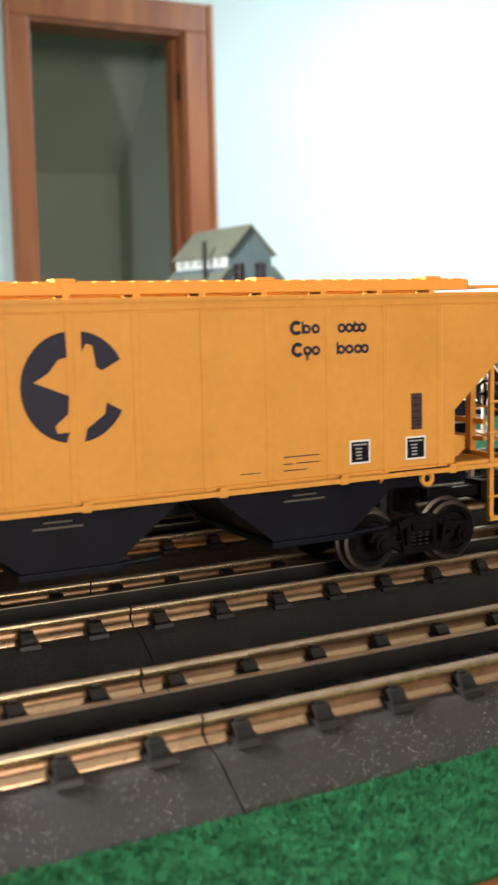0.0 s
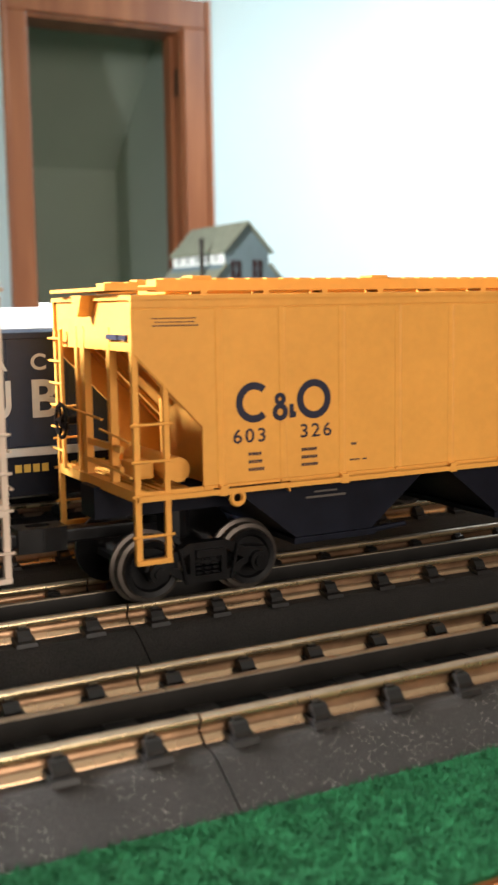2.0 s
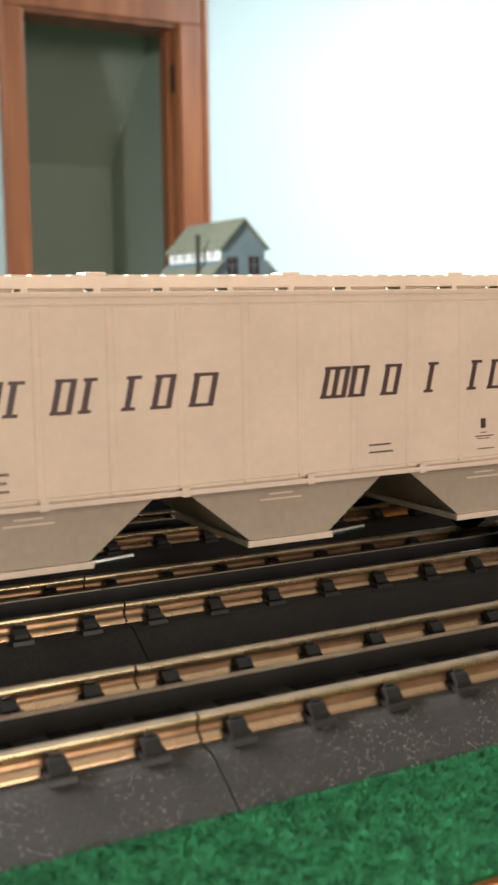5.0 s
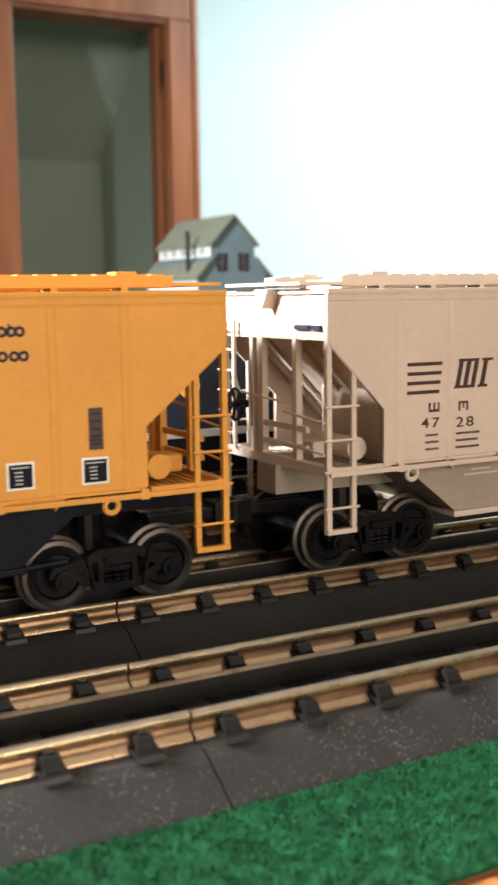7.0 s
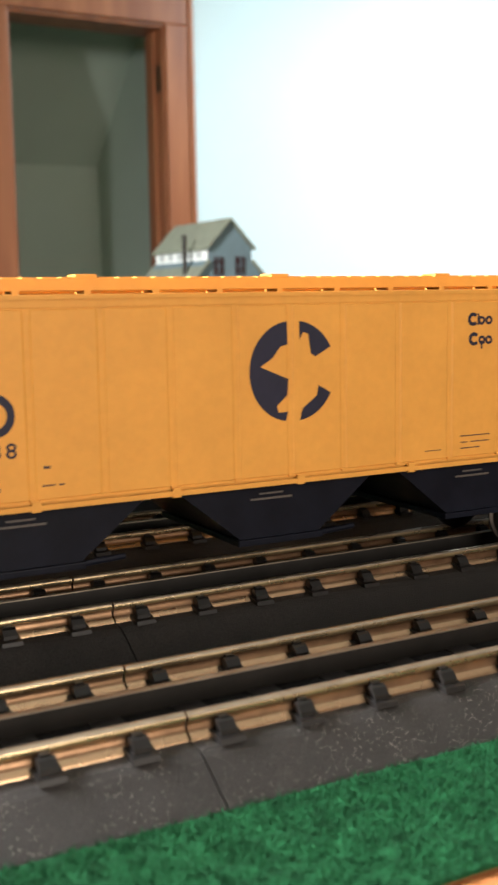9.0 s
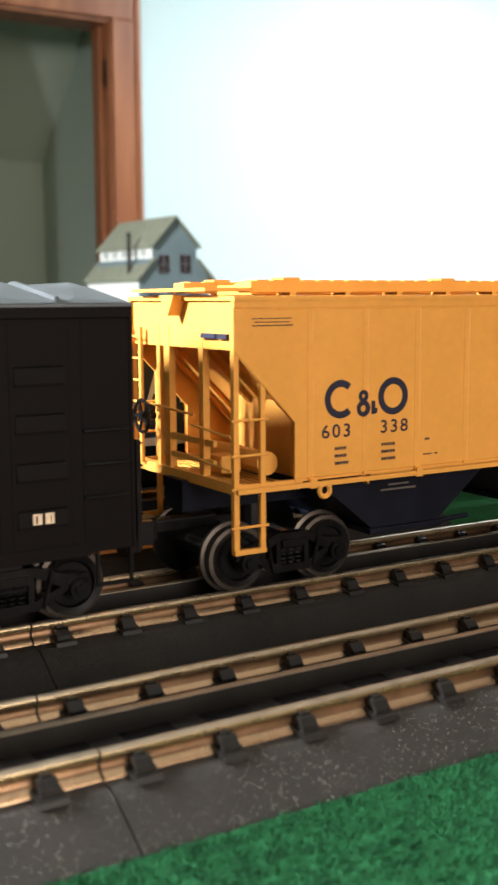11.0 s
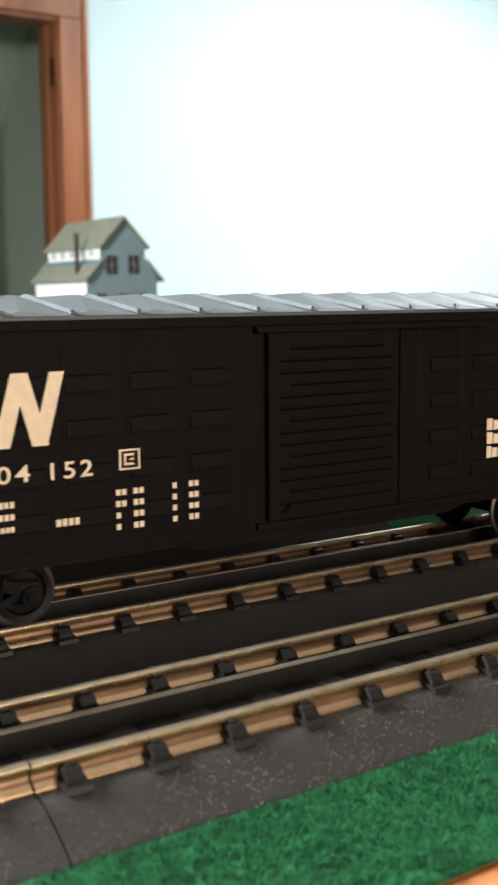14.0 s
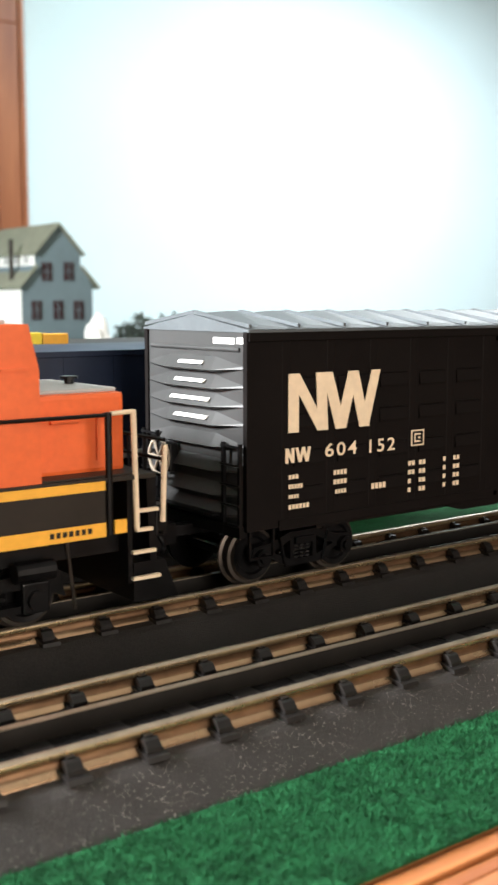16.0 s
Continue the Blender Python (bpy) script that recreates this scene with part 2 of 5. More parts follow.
def bars(name, rects, material, parent, face_y, label="", slant=0.0):
    """Plain bars (x0, x1, z0, z1) on a side facing -y: fine print as one part, larger bars one by one."""
    fine = "print" in name or "code" in name or "mark" in name and len(rects) > 9 or name == "bay_mark"
    if not fine and len(rects) > 1:
        for r in rects:
            bars(name, [r], material, parent, face_y, label, slant)
        return None
    if name == "small_print":                     # fine print breaks into short strokes
        cut = []
        for x0, x1, z0, z1 in rects:
            n = max(1, round((x1 - x0) / max(0.00075, 0.85 * (z1 - z0))))
            w = (x1 - x0) / n
            cut += [(x0 + i * w, x0 + (i + 0.74) * w, z0 + 0.1 * (z1 - z0), z1) for i in range(n)]
        rects = cut
    bm = bmesh.new()
    for x0, x1, z0, z1 in rects:
        k = slant * (z1 - z0)
        put_prism(bm, [(x0, z0), (x1, z0), (x1 + k, z1), (x0 + k, z1)], face_y - 0.00012, face_y + 0.00005)
    ob = part(name, bm, material, parent, label)
    if len(rects) > 1:
        ob["kind"] = "stuff"
    return ob

# ======== room ========
def structure(name, bm, material, label):
    return tagged(part(name, bm, material), label, name.split("_")[0], kind="structure")


DX0, DX1, DZ = 0.940, 1.484, 1.006              # doorway
bm = bmesh.new()
put_box(bm, WX - 0.14, DX0, NY, NY + 0.137, FLOOR_Z, CEIL_Z)
put_box(bm, DX1, EX + 0.14, NY, NY + 0.137, FLOOR_Z, CEIL_Z)
put_box(bm, DX0, DX1, NY, NY + 0.137, DZ, CEIL_Z)
structure("wall_north", bm, WALL, "pale blue-white painted wall with a doorway")
structure("wall_west", abox(WX - 0.14, WX, SY - 0.14, NY, FLOOR_Z, CEIL_Z), WALL, "pale blue-white painted wall")
# east and south walls are out of view and kept dark to limit fill
structure("wall_east", abox(EX, EX + 0.14, SY - 0.14, NY, FLOOR_Z, CEIL_Z), PANEL, "unseen wall, panelled dark to keep bounce light down")
bm = bmesh.new()                                  # unseen south wall, with an opening added for the fill lamp
put_box(bm, WX, -0.65, SY - 0.14, SY, FLOOR_Z, CEIL_Z)
put_box(bm, 0.75, EX, SY - 0.14, SY, FLOOR_Z, CEIL_Z)
put_box(bm, -0.65, 0.75, SY - 0.14, SY, FLOOR_Z, 0.05)
put_box(bm, -0.65, 0.75, SY - 0.14, SY, 1.15, CEIL_Z)
structure("wall_south", bm, PANEL, "unseen wall, panelled dark to cut bounce, with an opening for the fill lamp")
structure("floor", abox(WX - 0.14, EX + 0.14, SY - 0.14, 5.2, FLOOR_Z - 0.1, FLOOR_Z), CARPET, "dark carpeted floor")
structure("ceiling", abox(WX - 0.14, EX + 0.14, SY - 0.14, NY + 0.137, CEIL_Z, CEIL_Z + 0.1), CEIL, "plain white ceiling")

# small dark room behind the doorway, with a sloping ceiling
bm = bmesh.new()
put_box(bm, 0.30, 1.62, 4.29, 4.40, FLOOR_Z, 1.6)
put_box(bm, 1.62, 1.72, NY + 0.14, 4.40, FLOOR_Z, 1.6)
put_box(bm, 0.20, 0.30, NY + 0.14, 4.40, FLOOR_Z, 1.6)
structure("wall_back_room", bm, GREENWALL, "dull green painted walls of a dark back room")
bm = put_prism(bmesh.new(), [(NY + 0.14, 1.50), (4.29, 0.66), (4.29, 0.76), (NY + 0.14, 1.60)], 0.30, 1.62, "x")
structure("ceiling_back_room", bm, GREENWALL, "dull green sloping ceiling of the back room")


def casing(x0, x1, z0, z1, upright):
    """A moulded board on the wall's face: flat with rounded edges and a raised back band."""
    bm = bmesh.new()
    put_box(bm, x0, x1, NY - 0.018, NY - 0.0005, z0, z1, 0.004)
    return bm


door = empty("door_1", "open doorway with stained wooden casing and jambs", "door")
door["kind"] = "structure"
door.location = (0, 0, 0)
part("casing_side", casing(DX0 - 0.072, DX0 + 0.004, FLOOR_Z, DZ, True), OAK, door)
part("casing_side", casing(DX1 - 0.004, DX1 + 0.092, FLOOR_Z, DZ, True), OAK, door)
part("casing_head", casing(DX0 - 0.072, DX1 + 0.092, DZ + 0.0, DZ + 0.094, False), OAK, door)
part("back_band", abox(DX1 + 0.079, DX1 + 0.096, NY - 0.026, NY - 0.001, FLOOR_Z, DZ + 0.094, 0.004), OAK, door)
part("back_band", abox(DX0 - 0.076, DX0 - 0.060, NY - 0.026, NY - 0.001, FLOOR_Z, DZ + 0.094, 0.004), OAK, door)
part("jamb", abox(DX1 - 0.012, DX1 - 0.0005, NY - 0.003, NY + 0.139, FLOOR_Z, DZ - 0.001, 0.002), OAK, door)
part("jamb", abox(DX0 + 0.0005, DX0 + 0.012, NY - 0.003, NY + 0.139, FLOOR_Z, DZ - 0.001, 0.002), OAK, door)
part("head_jamb", abox(DX0 + 0.012, DX1 - 0.012, NY - 0.003, NY + 0.139, DZ - 0.012, DZ - 0.001, 0.002), OAK, door)
part("door_stop", abox(DX1 - 0.024, DX1 - 0.0125, NY + 0.05, NY + 0.09, FLOOR_Z, DZ - 0.013, 0.002), OAK, door)
part("hinge", abox(DX1 - 0.0155, DX1 - 0.0122, NY + 0.012, NY + 0.042, 0.79, 0.88, 0.001), BRASS, door, "dark metal hinge leaf")

# unseen ceiling housing added for the wall fill lamp
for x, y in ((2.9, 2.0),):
    lamp = empty("ceiling_light", "unseen white housing added above the wall fill lamp", "ceiling light")
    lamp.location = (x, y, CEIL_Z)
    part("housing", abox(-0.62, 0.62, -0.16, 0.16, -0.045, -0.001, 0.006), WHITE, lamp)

work = empty("work_light", "white enamelled work light hung on a rod over the layout", "work light")
work.location = (-1.10, 0.55, CEIL_Z)
part("rod", put_rod(bmesh.new(), (0, 0, -0.001), (0, 0, 0.80 - CEIL_Z), 0.006, 10), WHITE, work)
bm = bmesh.new()                                  # shallow square reflector behind the lamp
for k, (q, d) in enumerate(((0.15, -0.012), (0.15, 0.004), (0.13, 0.030), (0.05, 0.050))):
    ring_v = [bm.verts.new((x * q, y * q, d)) for x, y in ((-1, -1), (1, -1), (1, 1), (-1, 1))]
    if k:
        for i in range(4):
            bm.faces.new((last[i], last[(i + 1) % 4], ring_v[(i + 1) % 4], ring_v[i]))
    last = ring_v
bm.faces.new(last)
shade = part("reflector", bm, WHITE, work)
shade.matrix_basis = Matrix.Translation((1.10, -0.55, -CEIL_Z)) @ PENDANT

# ======== layout table ========
MAT_Z = -0.0152
table = empty("layout_table", "plywood train table on legs with a pine edge board", "table")
table.location = (0.3, 0.9, FLOOR_Z)
def tpart(name, x0, x1, y0, y1, z0, z1, material, bevel=0.0, label=""):
    return part(name, abox(x0 - 0.3, x1 - 0.3, y0 - 0.9, y1 - 0.9, z0 - FLOOR_Z, z1 - FLOOR_Z, bevel), material, table, label)
tpart("tabletop", -2.0, 2.4, -0.0585, 2.3, -0.05, MAT_Z - 0.0012, PINE)
for k, (y0, y1, z) in enumerate(((-0.0645, -0.0590, -0.0165), (-0.0672, -0.0648, -0.0176), (-0.0700, -0.0675, -0.0166), (-0.0880, -0.0704, -0.0163), (-0.1150, -0.0884, -0.0168))):
    tpart("edge_board", -2.0, 2.4, y0, y1, -0.05, z, PINE, 0.0006, "reddish pine edging strip")
for x, y in ((-1.9, 0.0), (2.3, 0.0), (-1.9, 2.2), (2.3, 2.2)):
    tpart("leg", x - 0.035, x + 0.035, y - 0.035, y + 0.035, FLOOR_Z, -0.05, PINE, 0.004)

random.seed(4)
bm = bmesh.new()
put_box(bm, -2.0, 2.4, -0.0588, 2.3, MAT_Z - 0.001, MAT_Z)
grass = tagged(part("grass_mat", bm, GRASS), "green flocked grass mat laid on the table", "grass mat", kind="stuff")
# short fibres of the mat where it is seen close
verts, faces = [], []
for i in range(70000):
    x, y = random.uniform(-0.13, 0.42), random.uniform(-0.0594, -0.0168)
    if x > 0.30 and random.random() < 0.5:
        continue
    h, w, a = random.uniform(0.0006, 0.0017), random.uniform(0.00012, 0.00026), random.uniform(0, 6.28)
    lx, ly = random.gauss(0, 0.0008), random.gauss(0, 0.0008)
    dx, dy = w * math.cos(a), w * math.sin(a)
    k = len(verts)
    verts += [(x - dx, y - dy, MAT_Z - 0.0002), (x + dx, y + dy, MAT_Z - 0.0002), (x + lx, y + ly, MAT_Z + h)]
    faces.append((k, k + 1, k + 2))
me = bpy.data.meshes.new("grass_fibres")
me.from_pydata(verts, [], faces)
me.materials.append(GRASS)
tagged(new("grass_fibres", me), "short green fibres standing up from the mat", "grass", kind="stuff")

# ======== tracks ========
GAUGE, PITCH, SECTION = 0.0345, 0.01948, 0.762
TRACK_Y = (0.01725, 0.10475, 0.19225, 0.280)
RAILS_X = (-1.75, 2.15)
RAIL_HALF = [(0.0004, 0.0), (0.0009, -0.0002), (0.0012, -0.0006), (0.0013, -0.0013), (0.0010, -0.0019), (0.0005, -0.0023), (0.0005, -0.0035),
             (0.0011, -0.0042), (0.0023, -0.0049), (0.0025, -0.0056)]
RAIL_PROFILE = [(-a, b) for a, b in reversed(RAIL_HALF)] + RAIL_HALF


def rail_piece(x0, x1, y, parent, material, label=""):
    bm = put_prism(bmesh.new(), [(y + a, b) for a, b in RAIL_PROFILE], x0, x1, "x")
    ob = part("rail", bm, material, parent, label)
    ob.data.materials.append(RAILTOP)
    ob.data.materials.append(RAILWEB)             # the running head is worn bright, its flanks and web carry painted shade
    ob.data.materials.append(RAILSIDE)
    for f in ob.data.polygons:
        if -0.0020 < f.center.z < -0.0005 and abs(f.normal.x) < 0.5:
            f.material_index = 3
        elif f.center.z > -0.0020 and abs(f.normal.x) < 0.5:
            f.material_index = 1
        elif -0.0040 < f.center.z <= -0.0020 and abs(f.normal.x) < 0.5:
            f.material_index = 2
    for f in ob.data.polygons:
        f.use_smooth = True
    ob.data.set_sharp_from_angle(angle=radians(50))
    return ob


def roadbed_piece(x0, x1, parent, material):
    prof = [(-0.0338, -0.0152), (-0.0330, -0.0143), (-0.0255, -0.0072), (-0.0235, -0.0060), (-0.0205, -0.0056), (0.0205, -0.0056),
            (0.0235, -0.0060), (0.0255, -0.0072), (0.0330, -0.0143), (0.0338, -0.0152)]
    bm = bmesh.new()
    n = 40
    rows = []
    for i in range(n + 1):
        f = i / n
        # the ends are moulded with a slight bow, so neighbouring pieces leave a curved crack on the shoulders
        row = []
        for a, b in prof:
            bow = -0.0010 * (1 - math.cos((abs(a) - 0.02) / 0.0145 * 2.4)) if abs(a) > 0.02 else 0.0
            row.append(bm.verts.new((x0 + (x1 - x0) * f - bow, a, b)))
        rows.append(row)
    for r, s in zip(rows, rows[1:]):
        for j in range(len(prof) - 1):
            bm.faces.new((r[j], s[j], s[j + 1], r[j + 1]))
    for row in (rows[0], rows[-1]):
        bm.faces.new(row)
    return part("roadbed", bm, material, parent)


def clip(bm, x, y, side):
    """A cast tie plate with its spike head, on one side of a rail."""
    s = side
    put_prism(bm, [(y + s * 0.0018, -0.0058), (y + s * 0.0015, -0.0022), (y + s * 0.0030, -0.0018), (y + s * 0.0040, -0.0022), (y + s * 0.0052, -0.0036), (y + s * 0.0054, -0.0058)], x - 0.0019, x + 0.0019, "x")
    put_box(bm, x - 0.0011, x + 0.0011, min(y + s * 0.0014, y + s * 0.0030), max(y + s * 0.0014, y + s * 0.0030), -0.0022, -0.0014)
    put_prism(bm, [(y + s * 0.0018, -0.0058), (y + s * 0.0018, -0.0040), (y + s * 0.0050, -0.0046), (y + s * 0.0070, -0.0049), (y + s * 0.0074, -0.0060)], x - 0.0029, x + 0.0029, "x")


def tie_mesh():
    bm = bmesh.new()
    put_box(bm, -0.0036, 0.0036, -0.0150, 0.0150, -0.0058, -0.0050)
    for y in (-GAUGE / 2, GAUGE / 2):
        clip(bm, 0, y, 1)
        clip(bm, 0, y, -1)
    return bm


TIE = None
for k, cy in enumerate(TRACK_Y):
    track = empty("model_track", "three-rail model track with bronze rails on grey plastic roadbed", "model track", "tracks of the layout")
    track.location = (0, cy, 0)
    joint = (0.0, 0.0179, 0.35, 0.2)[k]
    far_end = 0.235 if k == 2 else RAILS_X[1]     # the third track is a short siding
    ends = [RAILS_X[0]] + [joint + SECTION * i for i in range(-3, 4) if RAILS_X[0] < joint + SECTION * i < far_end] + [far_end]
    for a, b in zip(ends, ends[1:]):
        for y in (-GAUGE / 2, GAUGE / 2):         # neighbouring lengths do not quite line up
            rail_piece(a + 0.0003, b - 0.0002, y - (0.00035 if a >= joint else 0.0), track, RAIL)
        part("centre_rail", put_prism(bmesh.new(), [(-0.0010, 0), (0.0010, 0), (0.0010, -0.0003), (-0.0010, -0.0003)], a + 0.0002, b - 0.0002, "x"), RAILTOP, track, "thin bright top of the centre rail")
        part("centre_rail_web", put_prism(bmesh.new(), [(-0.0009, -0.00031), (0.0009, -0.00031), (0.0009, -0.0052), (-0.0009, -0.0052)], a, b, "x"), BLACKRAIL, track)
        roadbed_piece(a + 0.0002, b - 0.0002, track, BALLASTDULL if k else BALLAST)
    # black sheet laid in for the shade over the dark ties
    part("tie_bed", abox(RAILS_X[0], far_end, -0.0146, 0.0146, -0.0056, -0.0053), TIESHADE, track, "black strip standing for dark ties and the shade between the rails")
    first = joint + 0.00786
    rest_v = []
    for i in range(-120, 140):
        x = first + PITCH * i
        if not RAILS_X[0] + 0.01 < x < far_end - 0.005:
            continue
        if -0.22 < x < (0.75 if k < 2 else 0.45):
            if TIE is None:
                TIE = part("tie", tie_mesh(), CLIP, track)
                TIE.location = (x, 0, 0)
            else:
                o = new("tie", TIE.data)
                o.parent = track
                o.location = (x, 0, 0)
        else:
            rest_v.append(x)
    bm = bmesh.new()
    for x in rest_v:
        put_box(bm, x - 0.0036, x + 0.0036, -0.0150, 0.0150, -0.0058, -0.0050)
        for y in (-GAUGE / 2, GAUGE / 2):
            put_box(bm, x - 0.0019, x + 0.0019, y - 0.0054, y + 0.0054, -0.0058, -0.0030)
    tagged(part("far_ties", bm, CLIP, track), kind="stuff")

# ======== rolling stock ========
TRAIN_Y = TRACK_Y[1]
HALF = 0.0340                                     # half a car's width
WR = 0.0098                                       # wheel radius
DISP = [(0.0, 0.0), (0.5, 0.0404), (1.0, 0.0833), (1.5, 0.1215), (2.0, 0.1603), (2.5, 0.1962), (3.0, 0.2365), (3.5, 0.2780), (4.25, 0.3365),
        (5.0, 0.3950), (5.8, 0.4590), (6.0, 0.4747), (6.5, 0.5134), (7.0, 0.5499), (7.5, 0.5916), (8.0, 0.6362), (8.5, 0.6785), (9.0, 0.7198),
        (9.6, 0.7670), (10.2, 0.8100), (10.8, 0.8520), (11.3, 0.8897), (11.5, 0.9060), (12.0, 0.9467), (12.5, 0.9873), (13.0, 1.0290),
        (13.5, 1.0683), (14.0, 1.1061), (14.5, 1.1425), (15.0, 1.1803), (15.5, 1.2152), (16.0, 1.2504)]
MOVING, SPINNING = [], []                         # (thing, x at the start), (wheelset, local place)


def gone(t):
    """Metres that the train has rolled by t."""
    return float(np.interp(t, [a for a, b in DISP], [b for a, b in DISP]))


def wheelset(parent, x, face=True):
    """Two wheels with flanges on a steel axle, turning about y."""
    bm = bmesh.new()
    prof = [(0.0, 0.0), (0.0060, 0.0), (0.0066, -0.0010), (0.0082, -0.0012), (0.0086, 0.0002), (0.0098, 0.0004), (0.0098, 0.0034), (0.0109, 0.0038), (0.0109, 0.0048), (0.0, 0.0048)]
    seg = 28
    for side in (-1, 1):
        rings = []
        for r, d in prof:
            y = side * (0.0195 - d)
            rings.append([bm.verts.new((r * math.cos(6.28318 * i / seg), y, r * math.sin(6.28318 * i / seg))) for i in range(seg)] if r else [bm.verts.new((0, y, 0))])
        for a, b in zip(rings, rings[1:]):
            for i in range(seg):
                j = (i + 1) % seg
                if len(a) == 1:
                    bm.faces.new((a[0], b[i], b[j]))
                elif len(b) == 1:
                    bm.faces.new((a[i], a[j], b[0]))
                else:
                    bm.faces.new((a[i], b[i], b[j], a[j]))
    put_rod(bm, (0, -0.021, 0), (0, 0.021, 0), 0.0016, 10)
    ob = part("wheelset", bm, WHEEL, parent, "worn metal wheels on an axle")
    ob.data.materials.append(TRUCK)               # blackened wheel plates inside the bright rims
    for f in ob.data.polygons:
        f.use_smooth = True
        if math.hypot(f.center.x, f.center.z) < 0.0076 and f.center.length > 0.012 or f.center.length < 0.0185 and abs(f.normal.y) > 0.9:
            f.material_index = 1
    ob.data.set_sharp_from_angle(angle=radians(35))
    ob.location = (x, 0, WR)
    SPINNING.append((ob, x))
    return ob


def truck(car, cx, base, mirror=1):
    """A two-axle freight truck: cast side frames with springs, bearing caps, bolster, brake beam."""
    bm = bmesh.new()
    h = base / 2
    for s in (-1, 1):
        y0, y1 = s * 0.0215, s * 0.0250
        # arched side frame with two windows left between its members
        put_prism(bm, [(-h - 0.004, 0.0105), (-h - 0.003, 0.0135), (-h + 0.004, 0.0142), (-0.006, 0.0170), (0.006, 0.0170), (h - 0.004, 0.0142), (h + 0.003, 0.0135),
                       (h + 0.004, 0.0105), (h - 0.003, 0.0100), (0.0055, 0.0145), (-0.0055, 0.0145), (-h + 0.003, 0.0100)], y0, y1)
        put_prism(bm, [(-h + 0.002, 0.0102), (-0.0065, 0.0052), (0.0065, 0.0052), (h - 0.002, 0.0102), (h - 0.005, 0.0108), (0.0050, 0.0074), (-0.0050, 0.0074), (-h + 0.005, 0.0108)], y0, y1)
        for x in (-0.0058, 0.0042):
            put_box(bm, x, x + 0.0016, min(y0, y1), max(y0, y1), 0.0070, 0.0150)
        for x in (-0.0026, 0.0, 0.0026):          # springs
            for k in range(4):
                put_rod(bm, (x, s * 0.0235, 0.0076 + k * 0.0013), (x, s * 0.0235, 0.0083 + k * 0.0013), 0.0013, 8)
        for x in (-h, h):                         # bearing caps
            put_rod(bm, (x, s * 0.0225, WR), (x, s * 0.0268, WR), 0.0030, 12)
            put_rod(bm, (x, s * 0.0265, WR), (x, s * 0.0278, WR), 0.0018, 10)
        put_box(bm, -0.0042, 0.0042, min(s * 0.0220, s * 0.0262), max(s * 0.0220, s * 0.0262), 0.0128, 0.0150)
    put_box(bm, -0.0045, 0.0045, -0.0240, 0.0240, 0.0105, 0.0145)
    put_rod(bm, (0, 0, 0.0140), (0, 0, 0.0230), 0.0050, 14)
    for x in (-h - 0.0025, h + 0.0025):           # brake beams
        put_box(bm, x - 0.0012, x + 0.0012, -0.0165, 0.0165, 0.0080, 0.0100)
    for x in (-h * 0.45, h * 0.45):
        put_rod(bm, (x, -0.0255, 0.0055), (x * 1.3, -0.0255, 0.0160), 0.0006, 6)
    t = part("truck", bm, TRUCK, car, "black cast freight truck")
    t.location = (cx, 0, 0)
    for x in (-h, h):
        wheelset(t, x)
        part("axle", put_rod(bmesh.new(), (x, -0.0144, WR), (x, 0.0144, WR), 0.0020, 12), AXLE, t, "bright steel axle")
    return t


def coupler(car, x, s):
    bm = bmesh.new()
    put_box(bm, min(x - s * 0.012, x + s * 0.012), max(x - s * 0.012, x + s * 0.012), -0.0026, 0.0026, 0.0165, 0.0205, 0.0006)
    put_prism(bm, [(x + s * 0.010, -0.0045), (x + s * 0.0175, -0.0050), (x + s * 0.0180, -0.0020), (x + s * 0.0135, -0.0012), (x + s * 0.0135, 0.0020), (x + s * 0.0180, 0.0040), (x + s * 0.010, 0.0048)], 0.0150, 0.0220, "z")
    return part("coupler", bm, TRUCK, car, "black knuckle coupler")


def lay(car, x):
    car.location = (x, TRAIN_Y, 0)
    MOVING.append((car, x))


LH = 0.1455                                       # half a hopper's length
TOP, SILL = 0.0873, 0.0340
ENDZ, CUTL, CUTR, CUTZ = 0.0720, 0.0205, 0.0252, 0.0510
OFF = -0.0027         # the cut-away corners of the side sheets


def raised(shape, s, lift=0.00028, edge=0.0006):
    """A panel proud of the side sheet, its edges drawn in to soft flanks."""
    bm = bmesh.new()
    cx, cz = sum(p[0] for p in shape) / len(shape), sum(p[1] for p in shape) / len(shape)
    base = [bm.verts.new((a, s * (HALF - lift), b)) for a, b in shape]
    top = [bm.verts.new((a + math.copysign(edge, cx - a), s * HALF, b + math.copysign(edge * 0.4, cz - b))) for a, b in shape]
    bm.faces.new(top)
    for i in range(len(shape)):
        j = (i + 1) % len(shape)
        bm.faces.new((base[i], base[j], top[j], top[i]))
    return bm


